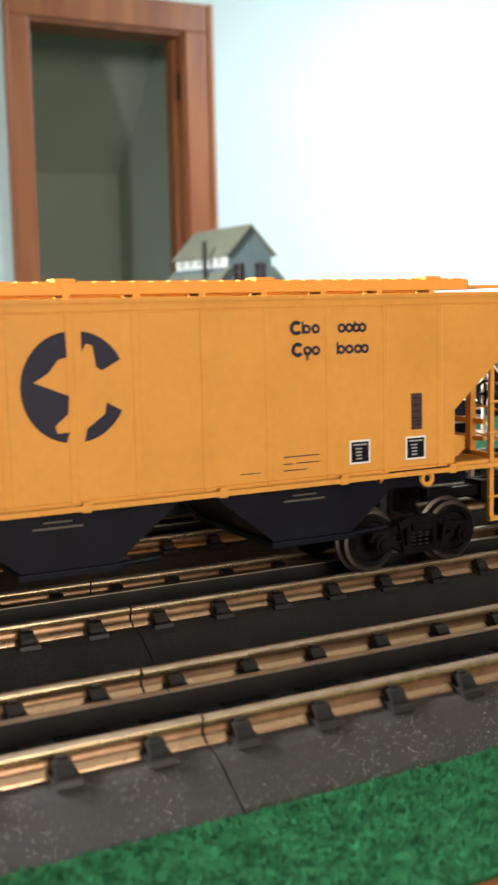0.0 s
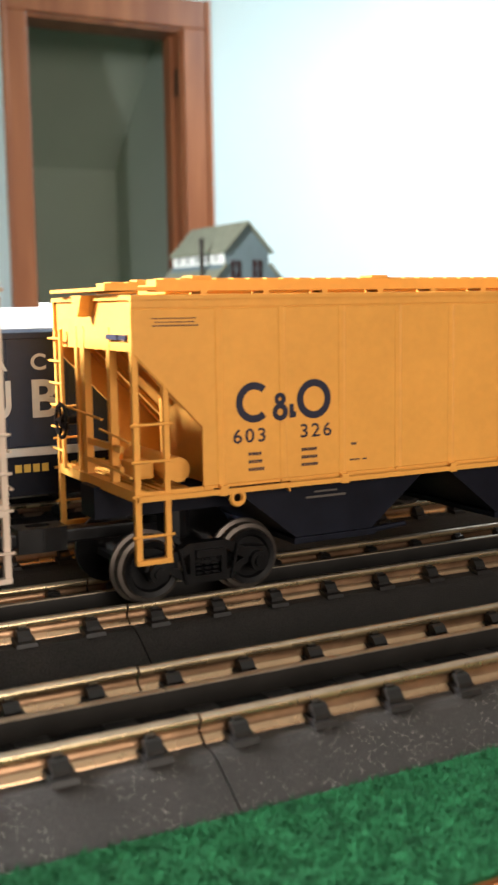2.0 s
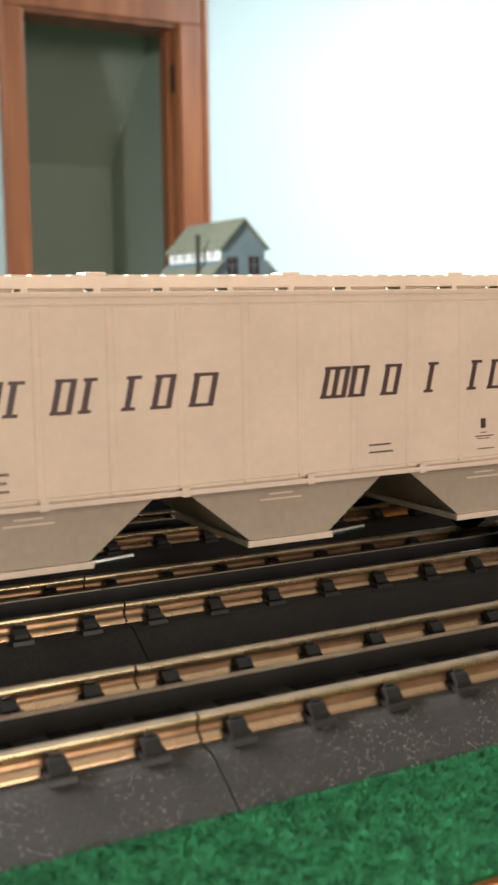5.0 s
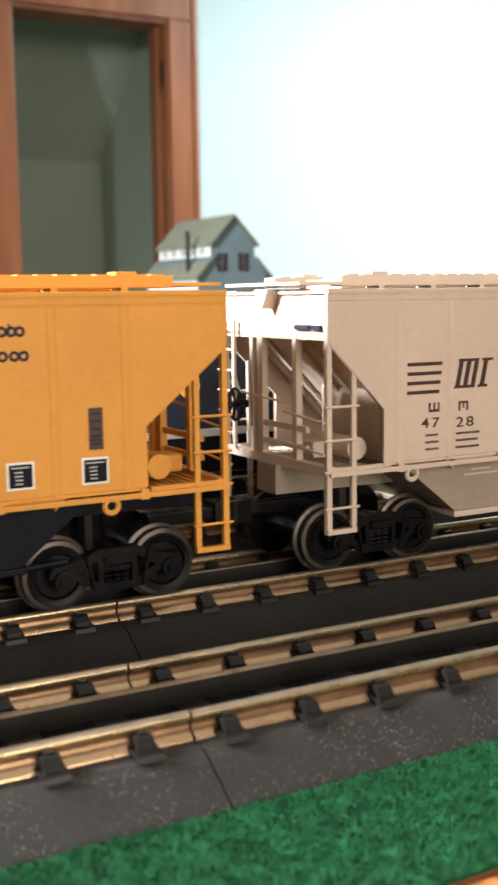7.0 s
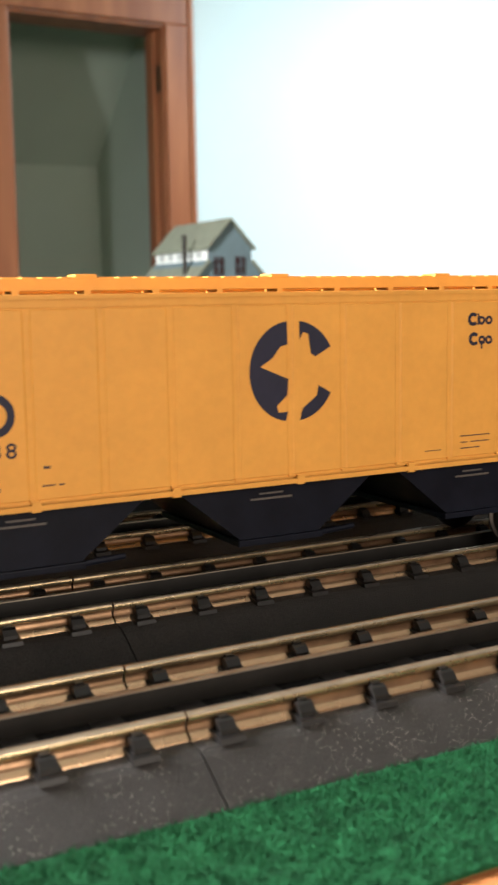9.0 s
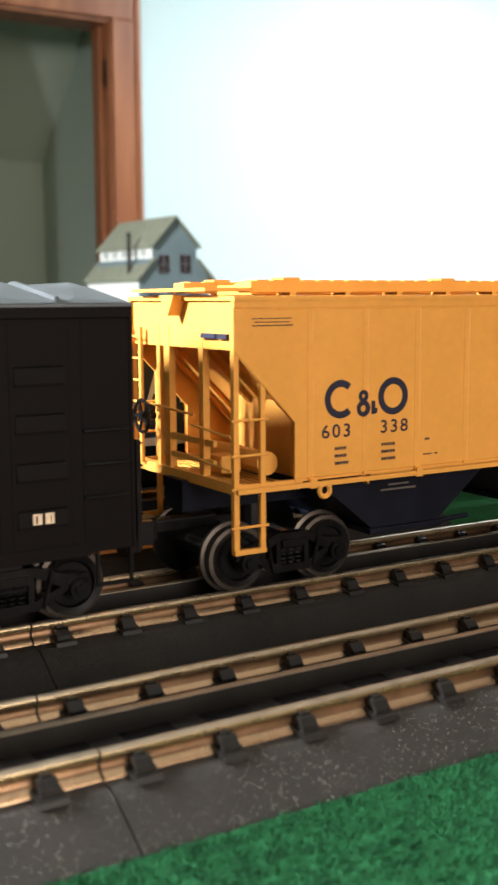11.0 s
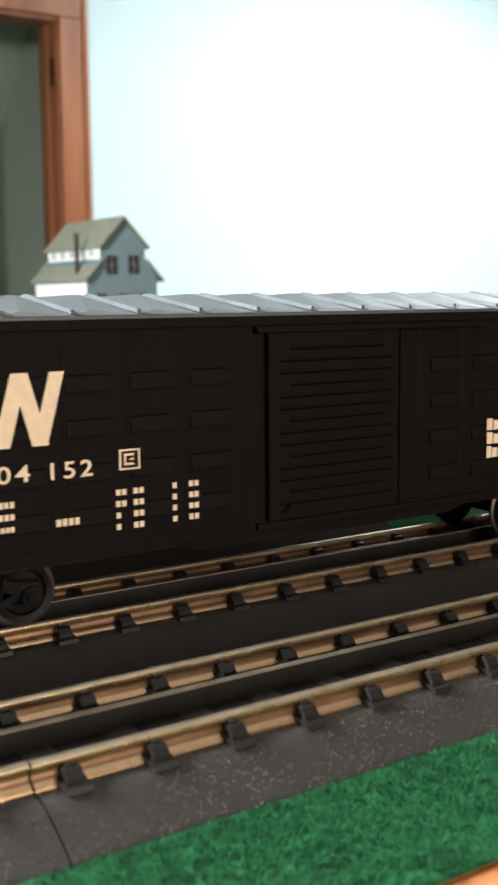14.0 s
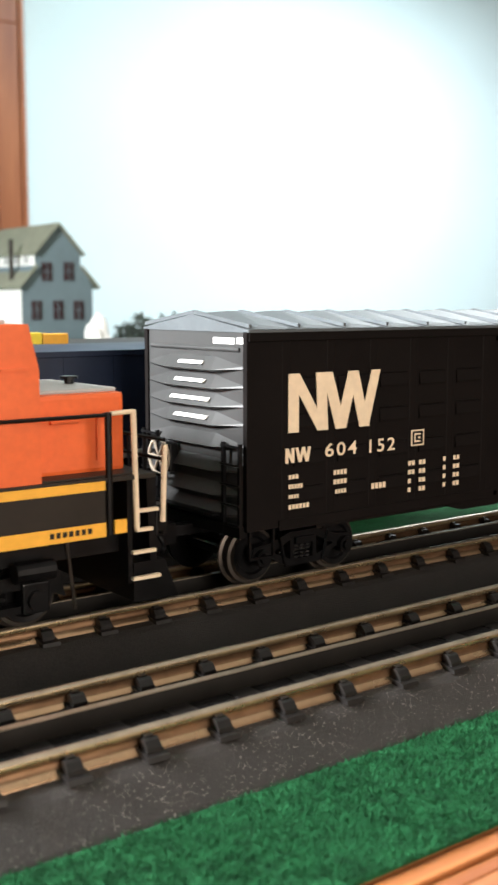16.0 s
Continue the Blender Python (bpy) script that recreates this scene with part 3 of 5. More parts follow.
def hopper(paint, low, lowmark, label):
    """A three-bay covered hopper: ribbed sides with cut-away ends, slope sheets, end platforms, ladders, bays and roof."""
    car = empty("hopper_car", label, "model hopper car", "cars of the moving train")
    # inner bin with sloping ends
    prof = [(-LH + 0.001, TOP), (-LH + 0.001, 0.0725), (-LH + 0.0022, 0.0725), (-LH + 0.0022, 0.0770), (-LH + 0.0095, 0.0735), (-LH + 0.0500, 0.0320), (LH - 0.0500, 0.0320),
            (LH - 0.0095, 0.0735), (LH - 0.0022, 0.0770), (LH - 0.0022, 0.0725), (LH - 0.001, 0.0725), (LH - 0.001, TOP)]
    part("bin", put_prism(bmesh.new(), prof, -HALF + 0.0014, HALF - 0.0014), paint, car)
    out = [(-LH, TOP), (-LH, ENDZ), (-LH + CUTL, CUTZ), (-LH + CUTL, SILL), (LH - CUTR, SILL), (LH - CUTR, CUTZ), (LH, ENDZ), (LH, TOP)]
    for s in (-1, 1):
        part("side_sheet", put_prism(bmesh.new(), out, s * (HALF - 0.0014), s * (HALF - 0.00028)), paint, car)
        f = s * HALF
        part("top_chord", abox(-LH, LH, min(f, f - s * 0.0010), max(f, f - s * 0.0010), TOP - 0.0031, TOP + 0.0003, 0.0001), paint, car)
        bm = abox(-LH + 0.0005, LH - 0.0005, min(f, f + s * 0.0010), max(f, f + s * 0.0010), SILL - 0.0018, SILL - 0.0004)
        for i in range(-3, 4):                    # hangers that tie the sill to the sheet
            put_box(bm, i * 0.0398 - 0.0012, i * 0.0398 + 0.0012, min(f, f + s * 0.0011), max(f, f + s * 0.0011), SILL - 0.0022, SILL + 0.0006)
        part("side_sill", bm, paint, car)
    # raised panels, with shallow channels left between them
    chan = [OFF + i * 0.0199 + (0.0022 if i < 0 else -0.0017 if i > 0 else 0.0) for i in range(-6, 7)]
    lo, hi, g = SILL + 0.0008, TOP - 0.0035, 0.0007
    shapes = [[(a + g, lo), (b - g, lo), (b - g, hi), (a + g, hi)] for a, b in zip(chan, chan[1:])]
    shapes.append([(-LH + CUTL + 0.0002, lo), (chan[0] - g, lo), (chan[0] - g, hi), (-LH + 0.0002, hi), (-LH + 0.0002, ENDZ + 0.0002), (-LH + CUTL + 0.0002, CUTZ + 0.0002)])
    shapes.append([(chan[-1] + g, lo), (LH - CUTR - 0.0002, lo), (LH - CUTR - 0.0002, CUTZ + 0.0002), (LH - 0.0002, ENDZ + 0.0002), (LH - 0.0002, hi), (chan[-1] + g, hi)])
    for s in (-1, 1):
        for shape in shapes:
            part("side_panel", raised(shape, s), paint, car)
        for q in chan:
            part("rib_foot", abox(q - 0.0009, q + 0.0009, min(s * (HALF - 0.0003), s * (HALF + 0.0003)), max(s * (HALF - 0.0003), s * (HALF + 0.0003)), SILL + 0.0003, SILL + 0.0011), paint, car)
    # end platforms and posts
    for e in (-1, 1):
        x = e * LH
        def ex(a):
            return x - e * a
        bm = bmesh.new()
        put_box(bm, min(ex(0), ex(0.0030)), max(ex(0), ex(0.0030)), -HALF + 0.001, HALF - 0.001, 0.0320, 0.0350)
        for y in (-HALF + 0.0008, HALF - 0.0024):
            put_box(bm, min(ex(0), ex(0.0235)), max(ex(0), ex(0.0235)), y, y + 0.0016, 0.0322, 0.0346)
        part("end_sill", bm, paint, car)
        for k in range(7):                        # platform grating
            a, b = ex(0.003 + k * 0.0026), ex(0.0044 + k * 0.0026)
            part("platform_slat", abox(min(a, b), max(a, b), -0.030, 0.030, 0.0328, 0.0334), paint, car)
        for y in (-HALF + 0.0004, HALF - 0.0022):
            part("corner_post", abox(min(ex(0), ex(0.0017)), max(ex(0), ex(0.0017)), y, y + 0.0018, 0.0150, TOP - 0.010), paint, car)
            part("ladder_rail", abox(min(ex(0.0088), ex(0.0104)), max(ex(0.0088), ex(0.0104)), y, y + 0.0014, 0.0150, 0.0640), paint, car)
        for y, w in ((-0.0133, 0.0013), (0.0087, 0.0018), (0.0145, 0.0010)):
            part("end_post", abox(min(ex(0.0008), ex(0.0030)), max(ex(0.0008), ex(0.0030)), y - w, y + w, 0.0335, 0.0790), paint, car)
        for y in (-0.0290, -0.0210, -0.0060, 0.0020, 0.0210, 0.0290):   # stiffeners down the slope sheet
            a, b = ex(0.0090), ex(0.0500)
            rail = [(a, 0.0738), (a, 0.0718), (b, 0.0300), (b, 0.0320)]
            part("slope_rib", put_prism(bmesh.new(), rail, y - 0.0011, y + 0.0011), paint, car)
        for y, s in ((-HALF, -1), (HALF, 1)):     # side ladder rungs and lower step
            for z in (0.0225, 0.0335, 0.0430, 0.0530):
                part("rung", put_rod(bmesh.new(), (ex(-0.0010), y - s * 0.0002, z), (ex(0.0112), y - s * 0.0002, z), 0.00042, 6), paint, car)
            part("step", abox(min(ex(0), ex(0.0104)), max(ex(0), ex(0.0104)), min(y, y - s * 0.0018), max(y, y - s * 0.0018), 0.0146, 0.0160), paint, car)
        for z in (0.0400, 0.0470, 0.0540, 0.0610, 0.0680, 0.0750):   # end ladder on the far corner
            part("end_rung", put_rod(bmesh.new(), (ex(-0.0012), HALF - 0.0100, z), (ex(-0.0012), HALF + 0.0006, z), 0.00040, 6), paint, car)
        part("ladder_rail", abox(min(ex(-0.0014), ex(-0.0004)), max(ex(-0.0014), ex(-0.0004)), HALF - 0.0112, HALF - 0.0098, 0.0345, 0.0780), paint, car)
        for z, ya, yb in ((0.0545, 0.0250, -0.0120), (0.0500, -0.0100, -0.0335), (0.0405, -0.0100, -0.0335)):
            part("grab_iron", put_rod(bmesh.new(), (ex(-0.0010), ya, z), (ex(-0.0010), yb, z - 0.0016), 0.00040, 6), paint, car)
        part("cross_brace", abox(min(ex(0.001), ex(0.0022)), max(ex(0.001), ex(0.0022)), -0.020, 0.012, 0.0440, 0.0458), paint, car)
        part("cross_brace", abox(min(ex(0.001), ex(0.0022)), max(ex(0.001), ex(0.0022)), -0.020, 0.012, 0.0385, 0.0400), paint, car)
        part("shear_plate", abox(min(ex(0.0265), ex(0.0450)), max(ex(0.0265), ex(0.0450)), -0.0225, 0.0120, 0.0334, 0.0560, 0.0008), paint, car)
        # air reservoir and valve behind the posts
        bm = put_rod(bmesh.new(), (ex(0.0170), -0.0240, 0.0385), (ex(0.0170), 0.0100, 0.0385), 0.0036, 14)
        part("air_tank", bm, paint, car, smooth=False)
        part("valve_box", abox(min(ex(0.006), ex(0.013)), max(ex(0.006), ex(0.013)), -0.016, -0.007, 0.0352, 0.0405, 0.001), paint, car)
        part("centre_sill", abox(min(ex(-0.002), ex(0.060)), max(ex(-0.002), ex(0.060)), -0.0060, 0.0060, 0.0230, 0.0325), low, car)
        if e < 0:                                 # hand brake wheel at one end
            bm = bmesh.new()
            for k in range(16):
                a, b = 6.28318 * k / 16, 6.28318 * (k + 1) / 16
                put_rod(bm, (x - 0.0030, 0.0190 + 0.0052 * math.cos(a), 0.0500 + 0.0052 * math.sin(a)), (x - 0.0030, 0.0190 + 0.0052 * math.cos(b), 0.0500 + 0.0052 * math.sin(b)), 0.0006, 6)
            for k in range(5):
                a = 6.28318 * k / 5
                put_rod(bm, (x - 0.0030, 0.0190, 0.0500), (x - 0.0030, 0.0190 + 0.0052 * math.cos(a), 0.0500 + 0.0052 * math.sin(a)), 0.0005, 6)
            put_rod(bm, (x - 0.0036, 0.0190, 0.0500), (x + 0.0015, 0.0190, 0.0500), 0.0014, 8)
            part("brake_wheel", bm, TRUCK, car, "black hand brake wheel")
        for y0, y1, z0, z1 in ((-0.0300, -0.0245, 0.0756, 0.0770), (-0.0235, -0.0150, 0.0756, 0.0770)):
            part("end_mark", abox(min(ex(0.0008), ex(-0.0002)) if e < 0 else ex(0.0008), max(ex(0.0008), ex(-0.0002)) if e < 0 else ex(-0.0002), y0, y1, z0, z1), NAVY, car)
        # roof end bracket
        part("roof_bracket", put_prism(bmesh.new(), [(-0.0045, TOP + 0.0006), (0.0045, TOP + 0.0006), (0.0006, TOP - 0.0055), (-0.0006, TOP - 0.0055)], min(ex(-0.0034), ex(0.001)), max(ex(-0.0034), ex(0.001)), "x"), paint, car)
        coupler(car, x, e)
    # roof, running boards and hatches
    part("roof", put_prism(bmesh.new(), [(-HALF - 0.0004, TOP + 0.0001), (-0.020, TOP + 0.0005), (0.020, TOP + 0.0005), (HALF + 0.0004, TOP + 0.0001), (HALF + 0.0004, TOP - 0.0010), (-HALF - 0.0004, TOP - 0.0010)], -LH, LH, "x"), paint, car)
    for s in (-1, 1):
        y = s * 0.0205
        part("running_board", abox(-LH + 0.0115, LH - 0.0115, y - 0.0035, y + 0.0035, TOP + 0.0012, TOP + 0.0046, 0.0003), paint, car)
        bm = bmesh.new()
        for i in range(-24, 25):                  # cleats along the board
            put_box(bm, i * 0.0054 - 0.0020, i * 0.0054 + 0.0020, y - 0.0033, y + 0.0033, TOP + 0.0045, TOP + 0.0049)
        tagged(part("cleats", bm, paint, car), kind="stuff")
        for i in range(-6, 7):
            put = abox(i * 0.0199 - 0.0010, i * 0.0199 + 0.0010, y - 0.0036, y + 0.0036, TOP + 0.0002, TOP + 0.0019)
            part("board_support", put, paint, car)
        for i in range(-2, 3):
            part("hatch_latch", abox(i * 0.060 - 0.0030, i * 0.060 + 0.0030, y - 0.0036, y + 0.0030, TOP + 0.0044, TOP + 0.0056, 0.0002), paint, car)
    for e in (-1, 1):
        part("end_board", abox(min(e * (LH - 0.012), e * (LH + 0.0035)), max(e * (LH - 0.012), e * (LH + 0.0035)), -0.0240, 0.0240, TOP + 0.0016, TOP + 0.0026), paint, car)
    bm = abox(-LH + 0.020, LH - 0.020, -0.0105, 0.0105, TOP + 0.0006, TOP + 0.0036, 0.0004)
    part("hatch_trough", bm, paint, car)
    for i in range(9):
        x = (i - 4) * 0.0268
        bm = abox(x - 0.0118, x + 0.0118, -0.0112, 0.0112, TOP + 0.0032, TOP + 0.0044, 0.0006)
        put_box(bm, x - 0.0015, x + 0.0015, -0.0122, 0.0122, TOP + 0.0043, TOP + 0.0050)
        part("hatch_cover", bm, paint, car)
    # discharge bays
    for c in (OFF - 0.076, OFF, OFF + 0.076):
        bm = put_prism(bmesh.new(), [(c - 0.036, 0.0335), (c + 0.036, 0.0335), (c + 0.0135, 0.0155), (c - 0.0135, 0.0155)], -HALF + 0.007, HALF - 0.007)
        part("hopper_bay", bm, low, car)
        part("discharge_gate", abox(c - 0.0145, c + 0.0145, -HALF + 0.006, HALF - 0.006, 0.0135, 0.0154, 0.0003), paint if lowmark else low, car)
        part("gate_handle", put_rod(bmesh.new(), (c + 0.014, -0.027, 0.0148), (c + 0.026, -0.027, 0.0155), 0.0009, 8), AXLE if lowmark else low, car)
        bars("bay_mark", [(c - 0.010, c + 0.004, 0.0268, 0.0274), (c - 0.007, c + 0.001, 0.0284, 0.0289)], BEIGE if lowmark else DECALGREY, car, -HALF + 0.0069)
    for sx in (-1, 1):
        part("tow_loop", put_loop(bmesh.new(), (OFF + sx * 0.1125, -HALF - 0.0004, 0.0308), 0.0019, 0.0008), paint, car)
    for sx in (-1, 1):
        truck(car, OFF + sx * 0.1175, 0.0318)
    return car


FACE = -HALF
MARKS = ("emblem", "name_mark", "initial_mark", "number", "small_print", "data_panel", "panel_field", "panel_print", "label_strip", "label_code", "stripe_mark")
def ring(name, cx, cz, r0, r1, a0, a1, material, parent, squash=1.0, label=""):
    """A flat ring segment from a0 to a1 degrees on the near side."""
    bm = bmesh.new()
    n = max(6, int(abs(a1 - a0) / 8))
    for k in range(n):
        a, b = radians(a0 + (a1 - a0) * k / n), radians(a0 + (a1 - a0) * (k + 1) / n)
        put_prism(bm, [(cx + r * math.cos(q) * squash, cz + r * math.sin(q)) for r, q in ((r0, a), (r1, a), (r1, b), (r0, b))], FACE - 0.00014, FACE + 0.00004)
    return part(name, bm, material, parent, label)


def lines(x0, x1, z, gap, count, h, rnd, drop=0.0):
    return [(x0, x0 + (x1 - x0) * rnd.uniform(0.65, 1.0), z - i * gap - h, z - i * gap) for i in range(count)]


def yellow_hopper(number_right, x, label):
    rnd = random.Random(11)
    car = hopper(YELLOW, UNDER, False, label)
    # round emblem: a broken ring with an irregular inner edge
    def disc(pts):
        put_prism(em, pts, FACE - 0.00085, FACE - 0.0007 + 0.0001)
    def arc(cx, cz, r, a0, a1, n=18, sq=0.94):
        return [(cx + sq * r * math.cos(radians(a0 + (a1 - a0) * k / n)), cz + r * math.sin(radians(a0 + (a1 - a0) * k / n))) for k in range(n + 1)]
    R = 0.0144
    emz = 0.0648
    em = bmesh.new()
    put_prism(em, [(q + 0.0016, w) for q, w in arc(-0.0018, emz, R, 95, 262, 26) + [(-0.0028, emz - 0.0116), (-0.0060, emz - 0.0118), (-0.0066, emz - 0.0098), (-0.0030, emz - 0.0068), (-0.0026, emz - 0.0022), (-0.0118, emz + 0.0016), (-0.0078, emz + 0.0040), (-0.0052, emz + 0.0072), (-0.0028, emz + 0.0078)]],
              FACE - 0.00014, FACE + 0.00004)
    part("emblem", em, NAVY, car, "dark navy round emblem, one half")
    em = bmesh.new()
    put_prism(em, arc(0.0014, emz, R, 28, 84, 12) + [(0.0028, emz + 0.0090), (0.0040, emz + 0.0112), (0.0058, emz + 0.0106), (0.0066, emz + 0.0050), (0.0082, emz + 0.0040)], FACE - 0.00014, FACE + 0.00004)
    put_prism(em, arc(0.0014, emz, R, -84, -28, 12) + [(0.0092, emz - 0.0044), (0.0086, emz - 0.0074), (0.0036, emz - 0.0110)], FACE - 0.00014, FACE + 0.00004)
    part("emblem", em, NAVY, car, "dark navy round emblem, other half")
    # name in two rows, as plain rounded blocks
    for row, big, blobs in ((0.0778, 0.0668, (0.0702, 0.0732, 0.0820, 0.0846, 0.0870, 0.0892)), (0.0716, 0.0672, (0.0704, 0.0732, 0.0818, 0.0846, 0.0876, 0.0900))):
        ring("name_mark", big, row + 0.0004, 0.0010, 0.0021, 40, 320, NAVY, car)
        for xx in blobs:
            ring("name_mark", xx, row, 0.0006, 0.0014, 0, 360, NAVY, car)
    bars("name_mark", [(0.0686, 0.0692, 0.0764, 0.0800), (0.0862, 0.0867, 0.0766, 0.0798), (0.0802, 0.0808, 0.0702, 0.0738), (0.0700, 0.0706, 0.0688, 0.0714)], NAVY, car, FACE)
    # initials as open and closed rings
    ring("initial_mark", -0.1078, 0.0573, 0.0036, 0.0057, 48, 312, NAVY, car)
    ring("initial_mark", -0.0882, 0.0573, 0.0036, 0.0057, 0, 360, NAVY, car)
    ring("initial_mark", -0.0994, 0.0541, 0.0010, 0.0025, 0, 360, NAVY, car)
    ring("initial_mark", -0.0994, 0.0578, 0.0006, 0.0018, 0, 360, NAVY, car)
    bars("initial_mark", [(-0.0964, -0.0950, 0.0522, 0.0562), (-0.0952, -0.0942, 0.0524, 0.0540)], NAVY, car, FACE)
    text("number", "603", -0.1145, 0.0460, 0.0040, NAVY, car, FACE, 0.0102, bold=0.01)
    text("number", number_right, -0.0928, 0.0462, 0.0040, NAVY, car, FACE, 0.0104, bold=0.01)
    bars("small_print", lines(-0.1098, -0.1045, 0.0432, 0.0022, 3, 0.0010, rnd) + lines(-0.0925, -0.0860, 0.0432, 0.0022, 3, 0.0010, rnd), NAVY, car, FACE)
    bars("small_print", [(-0.1382, -0.1250, 0.0811, 0.0814), (-0.1372, -0.1256, 0.0801, 0.0804), (-0.1380, -0.1244, 0.0791, 0.0795)], NAVY, car, FACE)
    bars("small_print", [(-0.0755, -0.0735, 0.0428, 0.0436), (-0.0760, -0.0725, 0.0382, 0.0387), (-0.0715, -0.0700, 0.0382, 0.0387)], NAVY, car, FACE)
    bars("small_print", [(0.0620, 0.0742, 0.0412, 0.0416), (0.0620, 0.0650, 0.0392, 0.0396), (0.0662, 0.0740, 0.0392, 0.0396), (0.0620, 0.0700, 0.0373, 0.0377), (0.0480, 0.0545, 0.0375, 0.0378)], NAVY, car, FACE)
    # white-edged data panels and the label strip
    for x0, x1, z0, z1 in ((0.0843, 0.0916, 0.0374, 0.0446), (0.1044, 0.1119, 0.0371, 0.0443)):
        panel = bars("data_panel", [(x0, x1, z0, z1)], WHITE, car, FACE, "white-edged black data panel")
        bars("panel_field", [(x0 + 0.0006, x1 - 0.0006, z0 + 0.0006, z1 - 0.0006)], UNDER, car, FACE - 0.0001)
        bars("panel_print", [(x0 + 0.0012, x1 - 0.0014, z1 - 0.0016, z1 - 0.0012)] + [(x0 + 0.002 + 0.0001 * i, x0 + 0.0042, z1 - 0.0028 - 0.001 * i, z1 - 0.0024 - 0.001 * i) for i in range(4)], SILVER, car, FACE - 0.0002)
    bars("label_strip", [(0.1066, 0.1106, 0.0463, 0.0574)], MAROON, car, FACE, "dark code label strip")
    bars("label_code", [(0.1072, 0.1100, 0.0476 + 0.0010 * i, 0.0481 + 0.0010 * i) for i in (0, 1, 2, 4, 6, 8)], NAVY, car, FACE - 0.0001)
    for o in car.children:
        if o.name.split(".")[0] in MARKS:
            left = o.bound_box[0][0] + o.location.x < -0.05
            o.location.x += -0.0015 if left else -0.0024
    lay(car, x)
    return car


def slab(rects, material, car, shear=0.22, name="name_mark"):
    """Leaning block shapes with slab feet standing for a name: (x, width, kind)."""
    z0, h = 0.0563, 0.0092
    def q(a, b, u, v):
        put_prism(bm, [(a + shear * (u - z0), u), (b + shear * (u - z0), u), (b + shear * (v - z0), v), (a + shear * (v - z0), v)], FACE - 0.00014, FACE + 0.00004)
    for x, w, strokes in rects:
        bm = bmesh.new()
        s = 0.0017
        q(x - 0.0003, x + w * (0.62 if strokes == 1 else 1.0), z0, z0 + 0.0009)
        q(x - 0.0003, x + w * (1.0 if strokes > 1 else 0.7), z0 + h - 0.0009, z0 + h)
        for i in range(strokes):
            xx = x + (w - s) * (i / max(1, strokes - 1) if strokes > 1 else 0.12)
            q(xx, xx + s, z0 + 0.0009, z0 + h - 0.0009)
        part(name, bm, material, car)


def grey_hopper(x, label):
    rnd = random.Random(5)
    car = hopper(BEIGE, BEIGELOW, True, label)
    for x0, sl in ((-0.1168, -1), (0.1095, 1)):
        bars("stripe_mark", [((x0 + (0.0007 * i if sl > 0 else 0.0), x0 + 0.0122 + (0.0004 * i if sl < 0 else 0.0007), 0.0552 + 0.0029 * i, 0.0563 + 0.0029 * i)) for i in range(4)], MAROON, car, FACE)
    slab([(-0.0985, 0.0078, 3), (-0.0892, 0.0058, 1), (-0.0770, 0.0056, 2), (-0.0694, 0.0052, 1), (-0.0575, 0.0058, 1), (-0.0492, 0.0058, 2), (-0.0380, 0.0072, 2)], MAROON, car)
    slab([(0.0120, 0.0085, 3), (0.0214, 0.0058, 2), (0.0330, 0.0058, 2), (0.0490, 0.0050, 1), (0.0655, 0.0055, 1), (0.0735, 0.0058, 2), (0.0858, 0.0068, 2), (0.0940, 0.0062, 2)], MAROON, car)
    bars("initial_mark", [(-0.1086, -0.1079, 0.0494, 0.0524), (-0.1068, -0.1061, 0.0494, 0.0524), (-0.1051, -0.1044, 0.0494, 0.0524), (-0.1086, -0.1044, 0.0494, 0.0502), (-0.0969, -0.0962, 0.0492, 0.0522), (-0.0953, -0.0947, 0.0500, 0.0522), (-0.0938, -0.0931, 0.0492, 0.0522), (-0.0969, -0.0931, 0.0515, 0.0522)], MAROON, car, FACE)
    text("number", "47", -0.1115, 0.0445, 0.0032, MAROON, car, FACE, 0.0072, bold=0.01)
    text("number", "28", -0.0978, 0.0440, 0.0032, MAROON, car, FACE, 0.0070, bold=0.01)
    bars("small_print", lines(-0.1097, -0.1040, 0.0426, 0.0022, 3, 0.0008, rnd) + lines(-0.0978, -0.0880, 0.0424, 0.0022, 3, 0.0008, rnd), MAROON, car, FACE)
    bars("small_print", lines(0.1078, 0.1222, 0.0462, 0.0017, 3, 0.0006, rnd) + [(0.1090, 0.1105, 0.0372, 0.0392), (0.1125, 0.1155, 0.0372, 0.0392)], MAROON, car, FACE)
    bars("small_print", [(0.0712, 0.0738, 0.0436, 0.0470), (0.0690, 0.0765, 0.0412, 0.0416), (0.0700, 0.0750, 0.0405, 0.0408), (0.0700, 0.0770, 0.0372, 0.0376), (0.0712, 0.0738, 0.0424, 0.0427)], MAROON, car, FACE)
    bars("small_print", lines(0.0290, 0.0380, 0.0418, 0.0022, 2, 0.0006, rnd), MAROON, car, FACE)
    for o in car.children:                        # the second half of the lettering sits a little further in
        if o.name.split(".")[0] in MARKS and o.bound_box[0][0] > 0:
            o.location.x -= 0.0082
    lay(car, x)
    return car


yellow_hopper("326", 0.0007, "bright yellow three-bay covered hopper with a dark round emblem")
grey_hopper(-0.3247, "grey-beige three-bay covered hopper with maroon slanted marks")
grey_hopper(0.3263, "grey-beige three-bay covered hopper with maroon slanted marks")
yellow_hopper("338", -0.6485, "bright yellow three-bay covered hopper with a dark round emblem")

